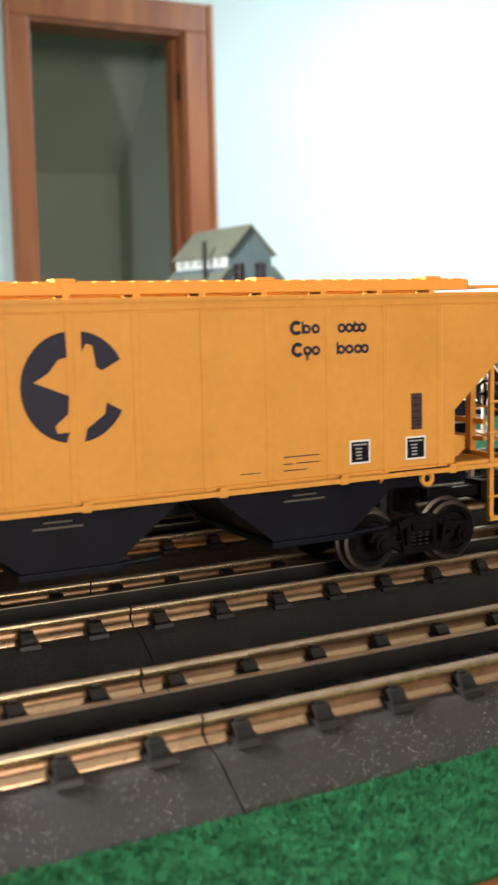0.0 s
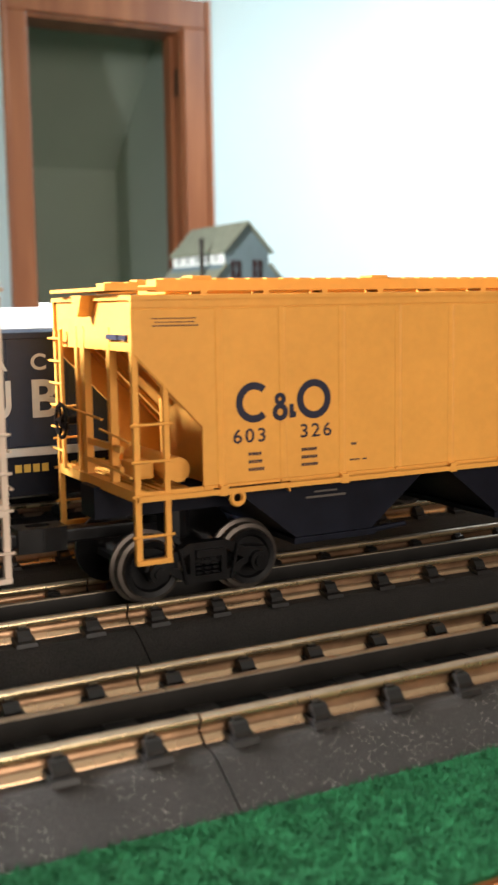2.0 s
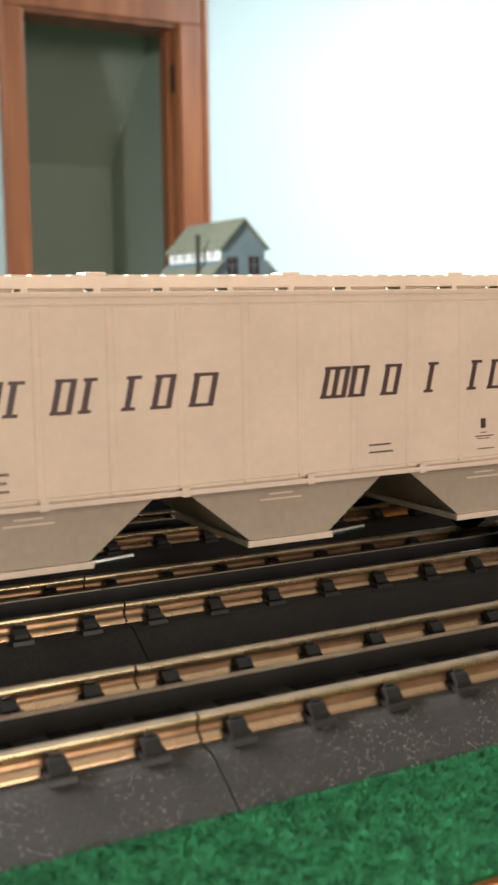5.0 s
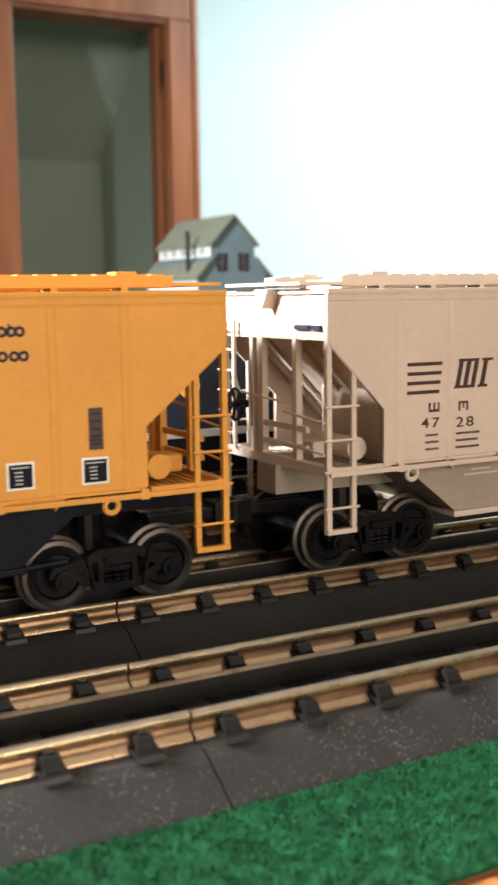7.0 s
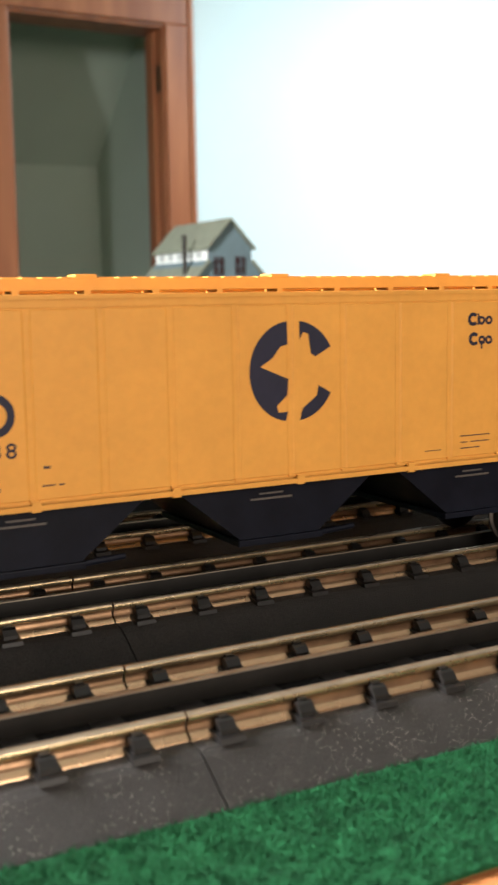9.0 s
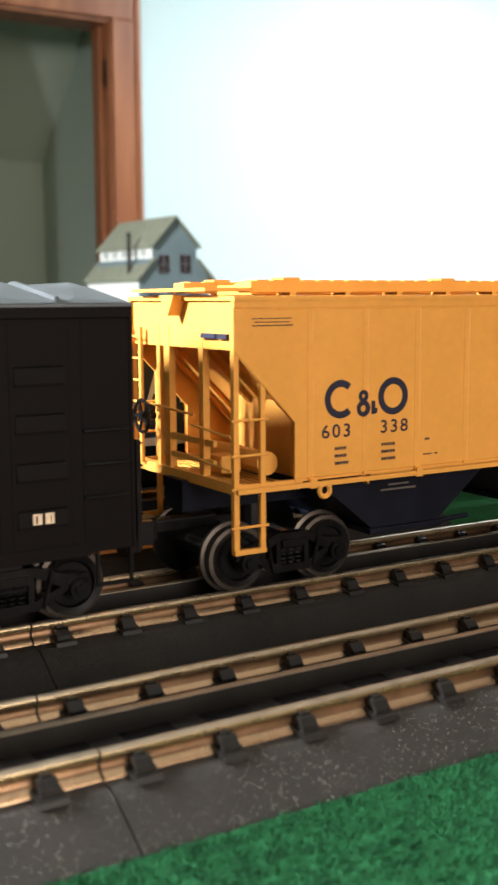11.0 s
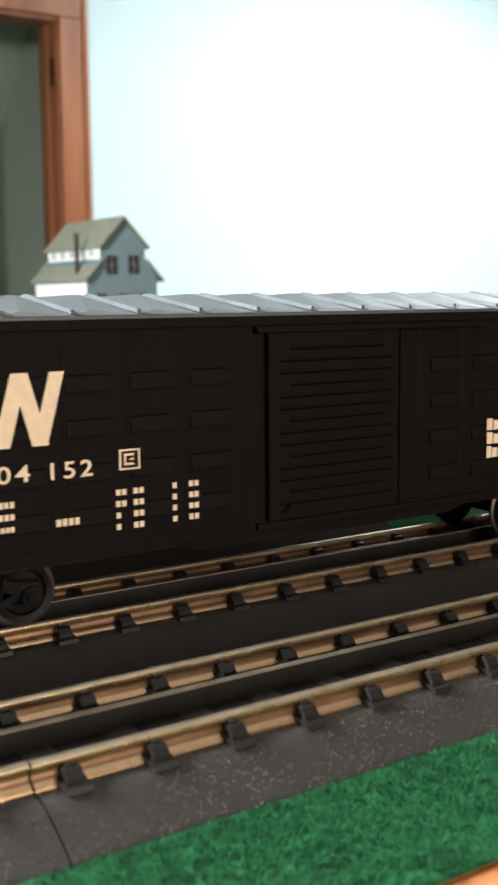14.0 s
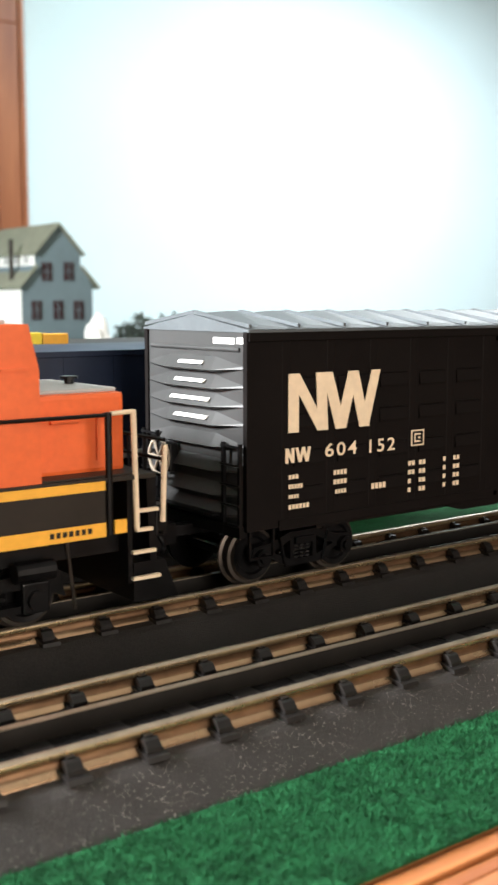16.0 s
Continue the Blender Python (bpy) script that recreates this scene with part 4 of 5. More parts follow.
# ---- boxcar ----
BL = 0.1474
def boxcar(start):
    car = empty("boxcar", "dark brown boxcar with cream marks and a galvanised roof", "model boxcar", "cars of the moving train")
    HALF, SHIFT = 0.0300, -0.0040                 # narrower body, a little off the track's centre line
    F = -HALF
    part("body", put_prism(bmesh.new(), [(-HALF, 0.0215), (HALF, 0.0215), (HALF, 0.0857), (0, 0.0900), (-HALF, 0.0857)], -BL, BL, "x"), BOXBROWN, car)
    for s in (-1, 1):
        f = s * HALF
        def yy(a, b):
            return min(f + s * a, f + s * b), max(f + s * a, f + s * b)
        part("eave_rail", abox(-BL - 0.0004, BL + 0.0004, *yy(0, 0.0010), 0.0822, 0.0858, 0.0002), BOXBROWN, car)
        part("side_sill", abox(-BL + 0.012, BL - 0.012, *yy(0, 0.0007), 0.0205, 0.0240, 0.0002), BOXBROWN, car)
        part("drop_sill", put_prism(bmesh.new(), [(-0.060, 0.0206), (0.060, 0.0206), (0.048, 0.0175), (-0.048, 0.0175)], f - s * 0.0012, f), BOXBROWN, car)
    post = dash = None
    xs = [0.1323, 0.1132, 0.0939, 0.0747, 0.0555, 0.0365]
    for s in (-1, 1):
        for q in xs + [-a for a in xs]:
            m = pose(q, s * HALF, 0, 0, 0, 0 if s < 0 else 180)
            if post is None:
                post = part("side_post", put_prism(bmesh.new(), [(-0.0018, 0.0), (-0.0015, -0.00014), (0.0015, -0.00014), (0.0018, 0.0)], 0.0242, 0.0820, "z"), BOXBROWN, car)
                post.matrix_basis = m
            else:
                again(post, m)
        for a, b in zip(xs, xs[1:]):
            for sg in (-1, 1):
                for z in (0.0665, 0.0545, 0.0423, 0.0303):
                    m = pose(sg * (a + b) / 2, s * HALF, z, 0, 0, 0 if s < 0 else 180)
                    if dash is None:
                        bm = put_prism(bmesh.new(), [(0.0, 0.0034), (-0.0002, 0.0034), (-0.0003, 0.0030), (-0.0007, -0.0004), (-0.0006, -0.0010), (0.0, -0.0010)], -0.0066, 0.0066, "x")
                        put_prism(bm, [(0.0, 0.0040), (-0.0004, 0.0038), (0.0, 0.0036)], -0.0064, 0.0064, "x")
                        dash = part("panel_rib", bm, BOXBROWN, car)
                        dash.matrix_basis = m
                    else:
                        again(dash, m)
    for s in (-1, 1):                             # sliding doors
        f = s * HALF
        y0, y1 = min(f, f + s * 0.0016), max(f, f + s * 0.0016)
        d = part("sliding_door", abox(-0.0270, 0.0268, y0, y1, 0.0235, 0.0800, 0.0003), BOXBROWN, car, "ribbed sliding door")
        for k in range(14):
            z = 0.0285 + k * 0.0036
            short = 0.004 if k % 3 == 1 else 0.0
            part("door_rib", put_prism(bmesh.new(), [(f + s * 0.0015, z - 0.0007), (f + s * 0.0023, z), (f + s * 0.0015, z + 0.0007)], -0.0225 + short, 0.0215 - short, "x"), BOXBROWN, d)
        for q in (-0.0262, 0.0250):
            part("door_edge", abox(q - 0.0008, q + 0.0010, min(f, f + s * 0.0024), max(f, f + s * 0.0024), 0.0238, 0.0798), BOXBROWN, d)
        part("door_track", abox(-0.031, 0.062, min(f, f + s * 0.0026), max(f, f + s * 0.0026), 0.0802, 0.0818), BOXBROWN, car)
        part("door_track", abox(-0.031, 0.062, min(f, f + s * 0.0022), max(f, f + s * 0.0022), 0.0215, 0.0232), BOXBROWN, car)
        part("locking_bar", put_rod(bmesh.new(), (-0.0215, f + s * 0.0030, 0.0260), (-0.0180, f + s * 0.0030, 0.0285), 0.0005, 6), BOXBROWN, car)
    for z in (0.0535, 0.0448, 0.0362):            # grab irons at the corner
        part("grab_iron", put_rod(bmesh.new(), (BL - 0.0135, F - 0.0012, z), (BL - 0.0010, F - 0.0012, z), 0.00045, 6), TRUCK, car)
    # roof of diagonal-ribbed galvanised panels
    part("roof", put_prism(bmesh.new(), [(-HALF - 0.0012, 0.0858), (0, 0.0906), (HALF + 0.0012, 0.0858), (HALF + 0.0012, 0.0850), (-HALF - 0.0012, 0.0850)], -BL - 0.0008, BL + 0.0008, "x"), GALV, car)
    panels = 15
    w = 2 * BL / panels
    for k in range(panels):
        x0 = -BL + k * w
        for s in (-1, 1):
            bm = bmesh.new()
            v = [bm.verts.new(p) for p in ((x0 + 0.0006, s * (HALF + 0.0010), 0.0860), (x0 + w - 0.0006, s * (HALF + 0.0010), 0.0860), (x0 + w - 0.0006, 0, 0.0908), (x0 + 0.0006, 0, 0.0908),
                                           (x0 + w * 0.30, s * HALF * 0.93, 0.0874), (x0 + w * 0.78, s * HALF * 0.06, 0.0916))]
            for q in ((0, 1, 4), (1, 2, 5, 4), (2, 3, 5), (3, 0, 4, 5)):
                bm.faces.new([v[i] for i in q])
            part("roof_panel", bm, GALV, car)
            part("roof_seam", put_prism(bmesh.new(), [(x0 - 0.0005, 0.0), (x0 + 0.0005, 0.0), (x0 + 0.0005, 0.0012), (x0 - 0.0005, 0.0012)], 0.0, HALF + 0.0010), GALV, car).matrix_basis = \
                pose(0, 0, 0.0907, -s * 7.9, 0, 0) @ pose(0, 0, 0, 0, 0, 0) if s > 0 else Matrix.Translation((2 * x0, 0, 0.0907)) @ pose(0, 0, 0, 0, 0, 180) @ pose(0, 0, 0, -7.9, 0, 0)
    # ribbed ends
    for e in (-1, 1):
        x = e * BL
        part("end_sheet", put_prism(bmesh.new(), [(-HALF + 0.0004, 0.0218), (HALF - 0.0004, 0.0218), (HALF - 0.0004, 0.0852), (0, 0.0896), (-HALF + 0.0004, 0.0852)], min(x, x + e * 0.0004), max(x, x + e * 0.0004), "x"), ENDLIT, car)
        part("corner_post", abox(min(x, x + e * 0.0010), max(x, x + e * 0.0010), -HALF - 0.0004, -HALF + 0.0016, 0.0215, 0.0852), BOXBROWN, car)
        part("corner_post", abox(min(x, x + e * 0.0010), max(x, x + e * 0.0010), HALF - 0.0016, HALF + 0.0004, 0.0215, 0.0852), BOXBROWN, car)
        for k, z in enumerate((0.0735, 0.0675, 0.0615, 0.0555, 0.0485, 0.0405, 0.0325, 0.0260)):
            bm = bmesh.new()                      # tapered horizontal corrugation
            a = -HALF + 0.002
            pts = [(-HALF + 0.0022, 0.0002), (-0.013, 0.0036), (0.014, 0.0036), (HALF - 0.0022, 0.0002)]
            up, mid, dn = [], [], []
            for y, d in pts:
                up.append(bm.verts.new((x + e * 0.0004, y, z + 0.0006 + d * 0.8)))
                mid.append(bm.verts.new((x + e * (0.0005 + d * 0.75), y, z - d * 0.22)))
                dn.append(bm.verts.new((x + e * 0.0004, y, z - 0.0004 - d * 0.35)))
            for i in range(3):
                bm.faces.new((up[i], up[i + 1], mid[i + 1], mid[i]))
                bm.faces.new((mid[i], mid[i + 1], dn[i + 1], dn[i]))
            part("end_rib", bm, ENDLIT, car)
        part("end_bead", put_rod(bmesh.new(), (x + e * 0.0006, -HALF + 0.004, 0.0795), (x + e * 0.0006, HALF - 0.004, 0.0795), 0.0007, 8), ENDLIT, car)
        # ladders and platform
        for y in (-HALF + 0.0012, -HALF + 0.0100, HALF - 0.0100, HALF - 0.0012):
            part("ladder_rail", abox(min(x + e * 0.002, x + e * 0.0032), max(x + e * 0.002, x + e * 0.0032), y - 0.0006, y + 0.0006, 0.0200, 0.0500), TRUCK, car)
        for y0, y1 in ((-HALF + 0.0006, -HALF + 0.0106), (HALF - 0.0106, HALF - 0.0006)):
            for z in (0.0235, 0.0300, 0.0365, 0.0430, 0.0490):
                part("rung", put_rod(bmesh.new(), (x + e * 0.0034, y0, z), (x + e * 0.0034, y1, z), 0.00042, 6), TRUCK, car)
        part("crossover_platform", abox(min(x + e * 0.001, x + e * 0.0060), max(x + e * 0.001, x + e * 0.0060), -0.0180, 0.0200, 0.0255, 0.0262), TRUCK, car)
        part("end_sill", abox(min(x, x + e * 0.0030), max(x, x + e * 0.0030), -HALF + 0.001, HALF - 0.001, 0.0195, 0.0232), TRUCK, car)
        part("sill_step", abox(min(x - e * 0.0105, x), max(x - e * 0.0105, x), -HALF - 0.0004, -HALF + 0.0006, 0.0120, 0.0128), TRUCK, car)
        for q in (0.0004, 0.0100):
            part("step_hanger", abox(x - e * q - 0.0004, x - e * q + 0.0004, -HALF - 0.0004, -HALF + 0.0006, 0.0120, 0.0215), TRUCK, car)
        if e < 0:
            bm = bmesh.new()
            cy, cz, r = 0.0150, 0.0415, 0.0062
            for k in range(18):
                a, b = 6.28318 * k / 18, 6.28318 * (k + 1) / 18
                put_rod(bm, (x - 0.0052, cy + r * math.cos(a), cz + r * math.sin(a)), (x - 0.0052, cy + r * math.cos(b), cz + r * math.sin(b)), 0.0006, 6)
            for k in range(6):
                a = 6.28318 * k / 6
                put_rod(bm, (x - 0.0052, cy, cz), (x - 0.0052, cy + r * math.cos(a), cz + r * math.sin(a)), 0.0005, 6)
            part("brake_wheel", bm, BEIGELOW, car, "dull grey hand brake wheel")
            part("brake_box", abox(x - 0.0045, x - 0.001, cy - 0.006, cy + 0.002, 0.0365, 0.0465, 0.0006), TRUCK, car)
            # white marks on the end ribs
            for y0, y1, z in ((-0.0300, -0.0245, 0.0822), (-0.0232, -0.0115, 0.0820)):
                part("end_mark", abox(x - 0.0006, x - 0.0003, y0, y1, z - 0.0008, z + 0.0012), WHITE, car, "white painted mark")
            for y0, y1, z in ((-0.0080, 0.0060, 0.0748), (-0.0090, 0.0085, 0.0688), (-0.0115, 0.0110, 0.0628), (-0.0100, 0.0090, 0.0568)):
                bm = bmesh.new()
                vs = [bm.verts.new(p) for p in ((x - 0.0032, y0, z - 0.0004), (x - 0.0032, y1, z - 0.0004), (x - 0.0022, y1, z + 0.0006), (x - 0.0022, y0, z + 0.0006))]
                bm.faces.new(vs)
                r = bmesh.ops.extrude_face_region(bm, geom=bm.faces[:])
                bmesh.ops.translate(bm, verts=[v for v in r["geom"] if isinstance(v, bmesh.types.BMVert)], vec=(0.0006, 0, 0))
                part("end_mark", bm, WHITE, car, "white painted mark")
        coupler(car, x + e * 0.001, e)
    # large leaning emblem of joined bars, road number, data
    z0, z1 = 0.0524, 0.0716
    def stroke(a, b, w, name="emblem_bar"):
        a, b = a + (0.0018 if z1 > 0.06 else 0.0), b + (0.0018 if z1 > 0.06 else 0.0)
        part(name, put_prism(bmesh.new(), [(a, z0), (a + w, z0), (b + w, z1), (b, z1)], F - 0.0009, F - 0.0006), CREAM, car)
    stroke(-0.1338, -0.1338, 0.0044)
    stroke(-0.1214, -0.1338, 0.0046)
    stroke(-0.1212, -0.1222, 0.0044)
    stroke(-0.1134, -0.1196, 0.0046)
    stroke(-0.1134, -0.1080, 0.0046)
    stroke(-0.1026, -0.1080, 0.0046)
    stroke(-0.1026, -0.0974, 0.0042)
    z0, z1 = 0.0425, 0.0474
    stroke(-0.1331, -0.1331, 0.0012); stroke(-0.1306, -0.1331, 0.0012); stroke(-0.1306, -0.1306, 0.0012)
    stroke(-0.1276, -0.1290, 0.0012); stroke(-0.1276, -0.1262, 0.0012); stroke(-0.1246, -0.1262, 0.0012); stroke(-0.1246, -0.1236, 0.0012)
    text("number", "604", -0.1160, 0.0432, 0.0046, CREAM, car, F - 0.0006, 0.0142, bold=0.012)
    text("number", "152", -0.0960, 0.0430, 0.0046, CREAM, car, F - 0.0006, 0.0122, bold=0.012)
    G = F - 0.0006
    bars("small_print", [(-0.1316, -0.1272, 0.0370, 0.0386), (-0.1316, -0.1254, 0.0338, 0.0354), (-0.1316, -0.1272, 0.0306, 0.0320), (-0.1316, -0.1226, 0.0270, 0.0287)], CREAM, car, G)
    bars("small_print", [(-0.1122, -0.1060, 0.0366, 0.0384), (-0.1122, -0.1060, 0.0334, 0.0352), (-0.1114, -0.1062, 0.0302, 0.0318)], CREAM, car, G)
    bars("small_print", [(-0.0948, -0.0876, 0.0300, 0.0322)], CREAM, car, G)
    bars("small_print", [(a, a + w, z, z + 0.0018) for z in (0.0366, 0.0334, 0.0302, 0.0270) for a, w in ((-0.0770, 0.0036 if z > 0.031 else 0.0018), (-0.0716, 0.0036))], CREAM, car, G)
    bars("small_print", [(a, a + w, z, z + 0.0018) for z in (0.0368, 0.0336, 0.0304, 0.0272) for a, w in ((-0.0592, 0.0018), (-0.0538, 0.0036))], CREAM, car, G)
    bars("square_mark", [(-0.0758, -0.0694, 0.0437, 0.0494)], CREAM, car, G)
    bars("square_mark", [(-0.0752, -0.0700, 0.0442, 0.0489)], BOXBROWN, car, G - 0.0001)
    bars("square_mark", [(-0.0744, -0.0738, 0.0450, 0.0482), (-0.0744, -0.0714, 0.0476, 0.0482), (-0.0744, -0.0714, 0.0450, 0.0456), (-0.0726, -0.0714, 0.0463, 0.0469)], CREAM, car, G - 0.0002)
    # name in three rows of blocks
    for x0, x1, z in ((0.0655, 0.0749, 0.0442), (0.0794, 0.0893, 0.0440), (0.0655, 0.0754, 0.0394), (0.0655, 0.0763, 0.0346), (0.0794, 0.0897, 0.0343)):
        n = 4 if x0 > 0.07 or z < 0.039 else 3
        w = (x1 - x0) / n
        bars("name_mark", [(x0 + i * w, x0 + (i + 0.84) * w, z, z + (0.0040 if i == 0 else 0.0033)) for i in range(n)], CREAM, car, G)
    bars("plate", [(0.0972, 0.1097, 0.0259, 0.0345)], CREAM, car, G, "cream-framed data plate")
    bars("plate_field", [(0.0978, 0.1091, 0.0265, 0.0339)], BOXBROWN, car, G - 0.0001)
    bars("plate_print", [(0.0985, 0.1030, 0.0318, 0.0326), (0.0985, 0.1030, 0.0300, 0.0308), (0.0985, 0.0992, 0.0300, 0.0332), (0.1040, 0.1085, 0.0318, 0.0326), (0.1040, 0.1085, 0.0300, 0.0308), (0.1040, 0.1047, 0.0300, 0.0332), (0.0985, 0.1085, 0.0276, 0.0288)], CREAM, car, G - 0.0002)
    bars("small_print", [(0.1199, 0.1263, 0.0301, 0.0332)], CREAM, car, G)
    bars("small_print", [(0.1206, 0.1212, 0.0306, 0.0327), (0.1228, 0.1231, 0.0306, 0.0327), (0.1245, 0.1248, 0.0306, 0.0327)], BOXBROWN, car, G - 0.0001)
    # underframe
    part("underframe", abox(-BL + 0.012, BL - 0.012, -0.0070, 0.0070, 0.0165, 0.0216), TRUCK, car)
    part("cross_member", abox(-BL + 0.030, BL - 0.030, -0.028, 0.028, 0.0190, 0.0216), TRUCK, car)
    for o in car.children:
        o.location.y += SHIFT
    for sx in (-1, 1):
        truck(car, sx * 0.1172, 0.0365)
    lay(car, start)
    return car


boxcar(-0.9732)

# ---- locomotive: short hood, cab and long hood, orange over black and yellow ----
def locomotive(x):
    """x is the place of the short hood's end of the walkway at the start."""
    car = empty("diesel_locomotive", "orange diesel locomotive with black and yellow sill bands", "model locomotive", "cars of the moving train")
    W = 0.0335
    part("short_hood", abox(-0.0225, 0.0100, -0.0235, 0.0235, 0.0440, 0.0680, 0.0016), ORANGE, car)
    part("hood_roof", abox(-0.0215, 0.0085, -0.0215, 0.0215, 0.0679, 0.0692, 0.0006), DECKGREY, car, "grey hood top")
    part("cab", put_prism(bmesh.new(), [(-0.078, 0.0440), (-0.0215, 0.0440), (-0.0215, 0.0760), (-0.0245, 0.0885), (-0.078, 0.0885)], -0.0315, 0.0315), ORANGE, car)
    part("cab_roof", abox(-0.080, -0.030, -0.0290, 0.0290, 0.0884, 0.0898, 0.0006), DECKGREY, car)
    part("cab_rail", abox(-0.0330, -0.0250, -0.0322, -0.0316, 0.0758, 0.0766), ORANGE, car)
    part("cab_window", abox(-0.066, -0.046, -0.0319, -0.0314, 0.0680, 0.0810), WINDOWDARK, car, "dark cab window")
    part("long_hood", abox(-0.380, -0.0782, -0.0190, 0.0190, 0.0440, 0.0860, 0.0030), ORANGE, car)
    part("deck", abox(-0.400, 0.0150, -W + 0.0004, W - 0.0004, 0.0425, 0.0440, 0.0003), ENGINEBLACK, car)
    part("sill_stripe", abox(-0.400, -0.0025, -W - 0.0002, W + 0.0002, 0.0405, 0.0432), STRIPE, car, "yellow upper sill band")
    part("sill", abox(-0.400, -0.0025, -W, W, 0.0310, 0.0405), ENGINEBLACK, car)
    part("sill_stripe", abox(-0.400, -0.0025, -W - 0.0002, W + 0.0002, 0.0268, 0.0310), STRIPE, car, "yellow lower sill band")
    part("sill_stripe", abox(0.0005, 0.0045, -W - 0.0002, -W + 0.0012, 0.0272, 0.0312), STRIPE, car)
    bars("model_mark", [(-0.0205 + 0.0020 * i, -0.0192 + 0.0020 * i, 0.0283, 0.0299) for i in range(7)], ENGINEBLACK, car, -W - 0.0002)
    part("fuel_tank", abox(-0.260, -0.120, -0.027, 0.027, 0.0080, 0.0265, 0.003), TRUCK, car)
    part("frame_underside", abox(-0.390, 0.0080, -0.026, 0.026, 0.0200, 0.0267), TRUCK, car)
    part("grab", put_rod(bmesh.new(), (-0.0150, -0.0246, 0.0600), (-0.0060, -0.0246, 0.0600), 0.0005, 6), ORANGE, car)
    part("hood_latch", abox(0.0002, 0.0014, -0.0243, -0.0232, 0.0480, 0.0620), ORANGE, car)
    part("walkway_shadow_plate", abox(-0.0215, 0.0100, -0.0320, -0.0236, 0.0441, 0.0446), ENGINEBLACK, car)
    part("horn", put_rod(put_rod(bmesh.new(), (0.0040, 0.0, 0.0690), (0.0040, 0.0, 0.0708), 0.0016, 8), (0.0040, 0, 0.0708), (0.0040, 0, 0.0716), 0.0028, 10), TRUCK, car)
    # handrails: dark along the side, white at the steps
    part("handrail", put_rod(bmesh.new(), (-0.034, -W + 0.001, 0.0622), (-0.0010, -W + 0.001, 0.0622), 0.0006, 8), TRUCK, car)
    part("stanchion", put_rod(bmesh.new(), (-0.0006, -W + 0.001, 0.0270), (-0.0006, -W + 0.001, 0.0630), 0.0011, 8), TRUCK, car)
    bm = put_rod(bmesh.new(), (0.0, -W + 0.001, 0.0625), (0.0078, -W + 0.001, 0.0628), 0.0007, 8)
    put_rod(bm, (0.0078, -W + 0.001, 0.0632), (0.0086, -W + 0.001, 0.0275), 0.0009, 8)
    part("step_rail", bm, CREAM, car, "cream-painted step handrail")
    part("step_rail", put_rod(bmesh.new(), (0.0205, -W + 0.004, 0.0515), (0.0195, -W + 0.004, 0.0280), 0.0009, 8), CREAM, car)
    for z, a, b in ((0.0330, 0.0088, 0.0160), (0.0272, 0.0085, 0.0140), (0.0205, 0.0070, 0.0150), (0.0125, 0.0070, 0.0165)):
        part("step", abox(a, b, -W + 0.0005, -W + 0.0022, z - 0.0006, z + 0.0004), CREAM, car, "cream-edged step")
    part("step_well", abox(0.0060, 0.0075, -W + 0.002, W - 0.002, 0.0110, 0.0430), TRUCK, car)
    part("pilot", put_prism(bmesh.new(), [(0.0165, 0.0080), (0.0185, 0.0080), (0.0185, 0.0420), (0.0150, 0.0420)], -W + 0.006, W - 0.002), TRUCK, car)
    for z in (0.0420, 0.0470, 0.0530):
        part("end_rail", put_rod(bmesh.new(), (0.0205, -W + 0.004, z), (0.0205, W - 0.004, z), 0.0006, 6), TRUCK, car)
    for y in (-0.018, -0.008, 0.008, 0.018):
        part("end_stanchion", put_rod(bmesh.new(), (0.0205, y, 0.0280), (0.0205, y, 0.0530), 0.0006, 6), TRUCK, car)
    part("headlight_box", abox(0.0095, 0.0115, -0.006, 0.006, 0.0530, 0.0590, 0.0006), ENGINEBLACK, car)
    part("draft_gear", abox(0.0120, 0.0290, -0.0170, 0.0170, 0.0150, 0.0300, 0.0010), TRUCK, car)
    part("plow", put_prism(bmesh.new(), [(0.0100, 0.0040), (0.0260, 0.0035), (0.0210, 0.0160), (0.0100, 0.0160)], -0.0280, 0.0280), TRUCK, car)
    for y in (-0.0250, 0.0250):                   # cut levers and brackets on the pilot
        part("pilot_bracket", abox(0.0180, 0.0225, y - 0.0030, y + 0.0030, 0.0230, 0.0330, 0.0006), TRUCK, car)
    coupler(car, 0.018, 1)
    for k, y in enumerate((-0.020, -0.015, 0.012, 0.017)):   # air hoses hanging from the pilot
        bm = bmesh.new()
        pts = [(0.0190 + 0.004 * math.sin(q * 0.5), y + 0.0012 * q * (1 if k % 2 else -1), 0.0280 - 0.0036 * q + 0.0003 * q * q) for q in range(6)]
        for a, b in zip(pts, pts[1:]):
            put_rod(bm, a, b, 0.0007, 6)
        part("air_hose", bm, TRUCK, car)
    part("uncoupling_lever", put_rod(bmesh.new(), (0.0195, -W + 0.003, 0.0245), (0.0195, W - 0.003, 0.0225), 0.0005, 6), TRUCK, car)
    for z in (0.0300, 0.0400):
        part("end_step", abox(0.0100, 0.0160, -0.014, 0.014, z - 0.0005, z), TRUCK, car)
    part("air_tank", put_rod(bmesh.new(), (-0.115, -0.0285, 0.0225), (-0.165, -0.0285, 0.0225), 0.0035, 12), TRUCK, car)
    part("brake_cylinder", put_rod(bmesh.new(), (-0.030, -0.0300, 0.0190), (-0.018, -0.0300, 0.0190), 0.0030, 12), TRUCK, car)
    part("sand_pipe", put_rod(bmesh.new(), (-0.012, -0.0270, 0.0260), (-0.008, -0.0240, 0.0040), 0.0006, 6), WHEEL, car)
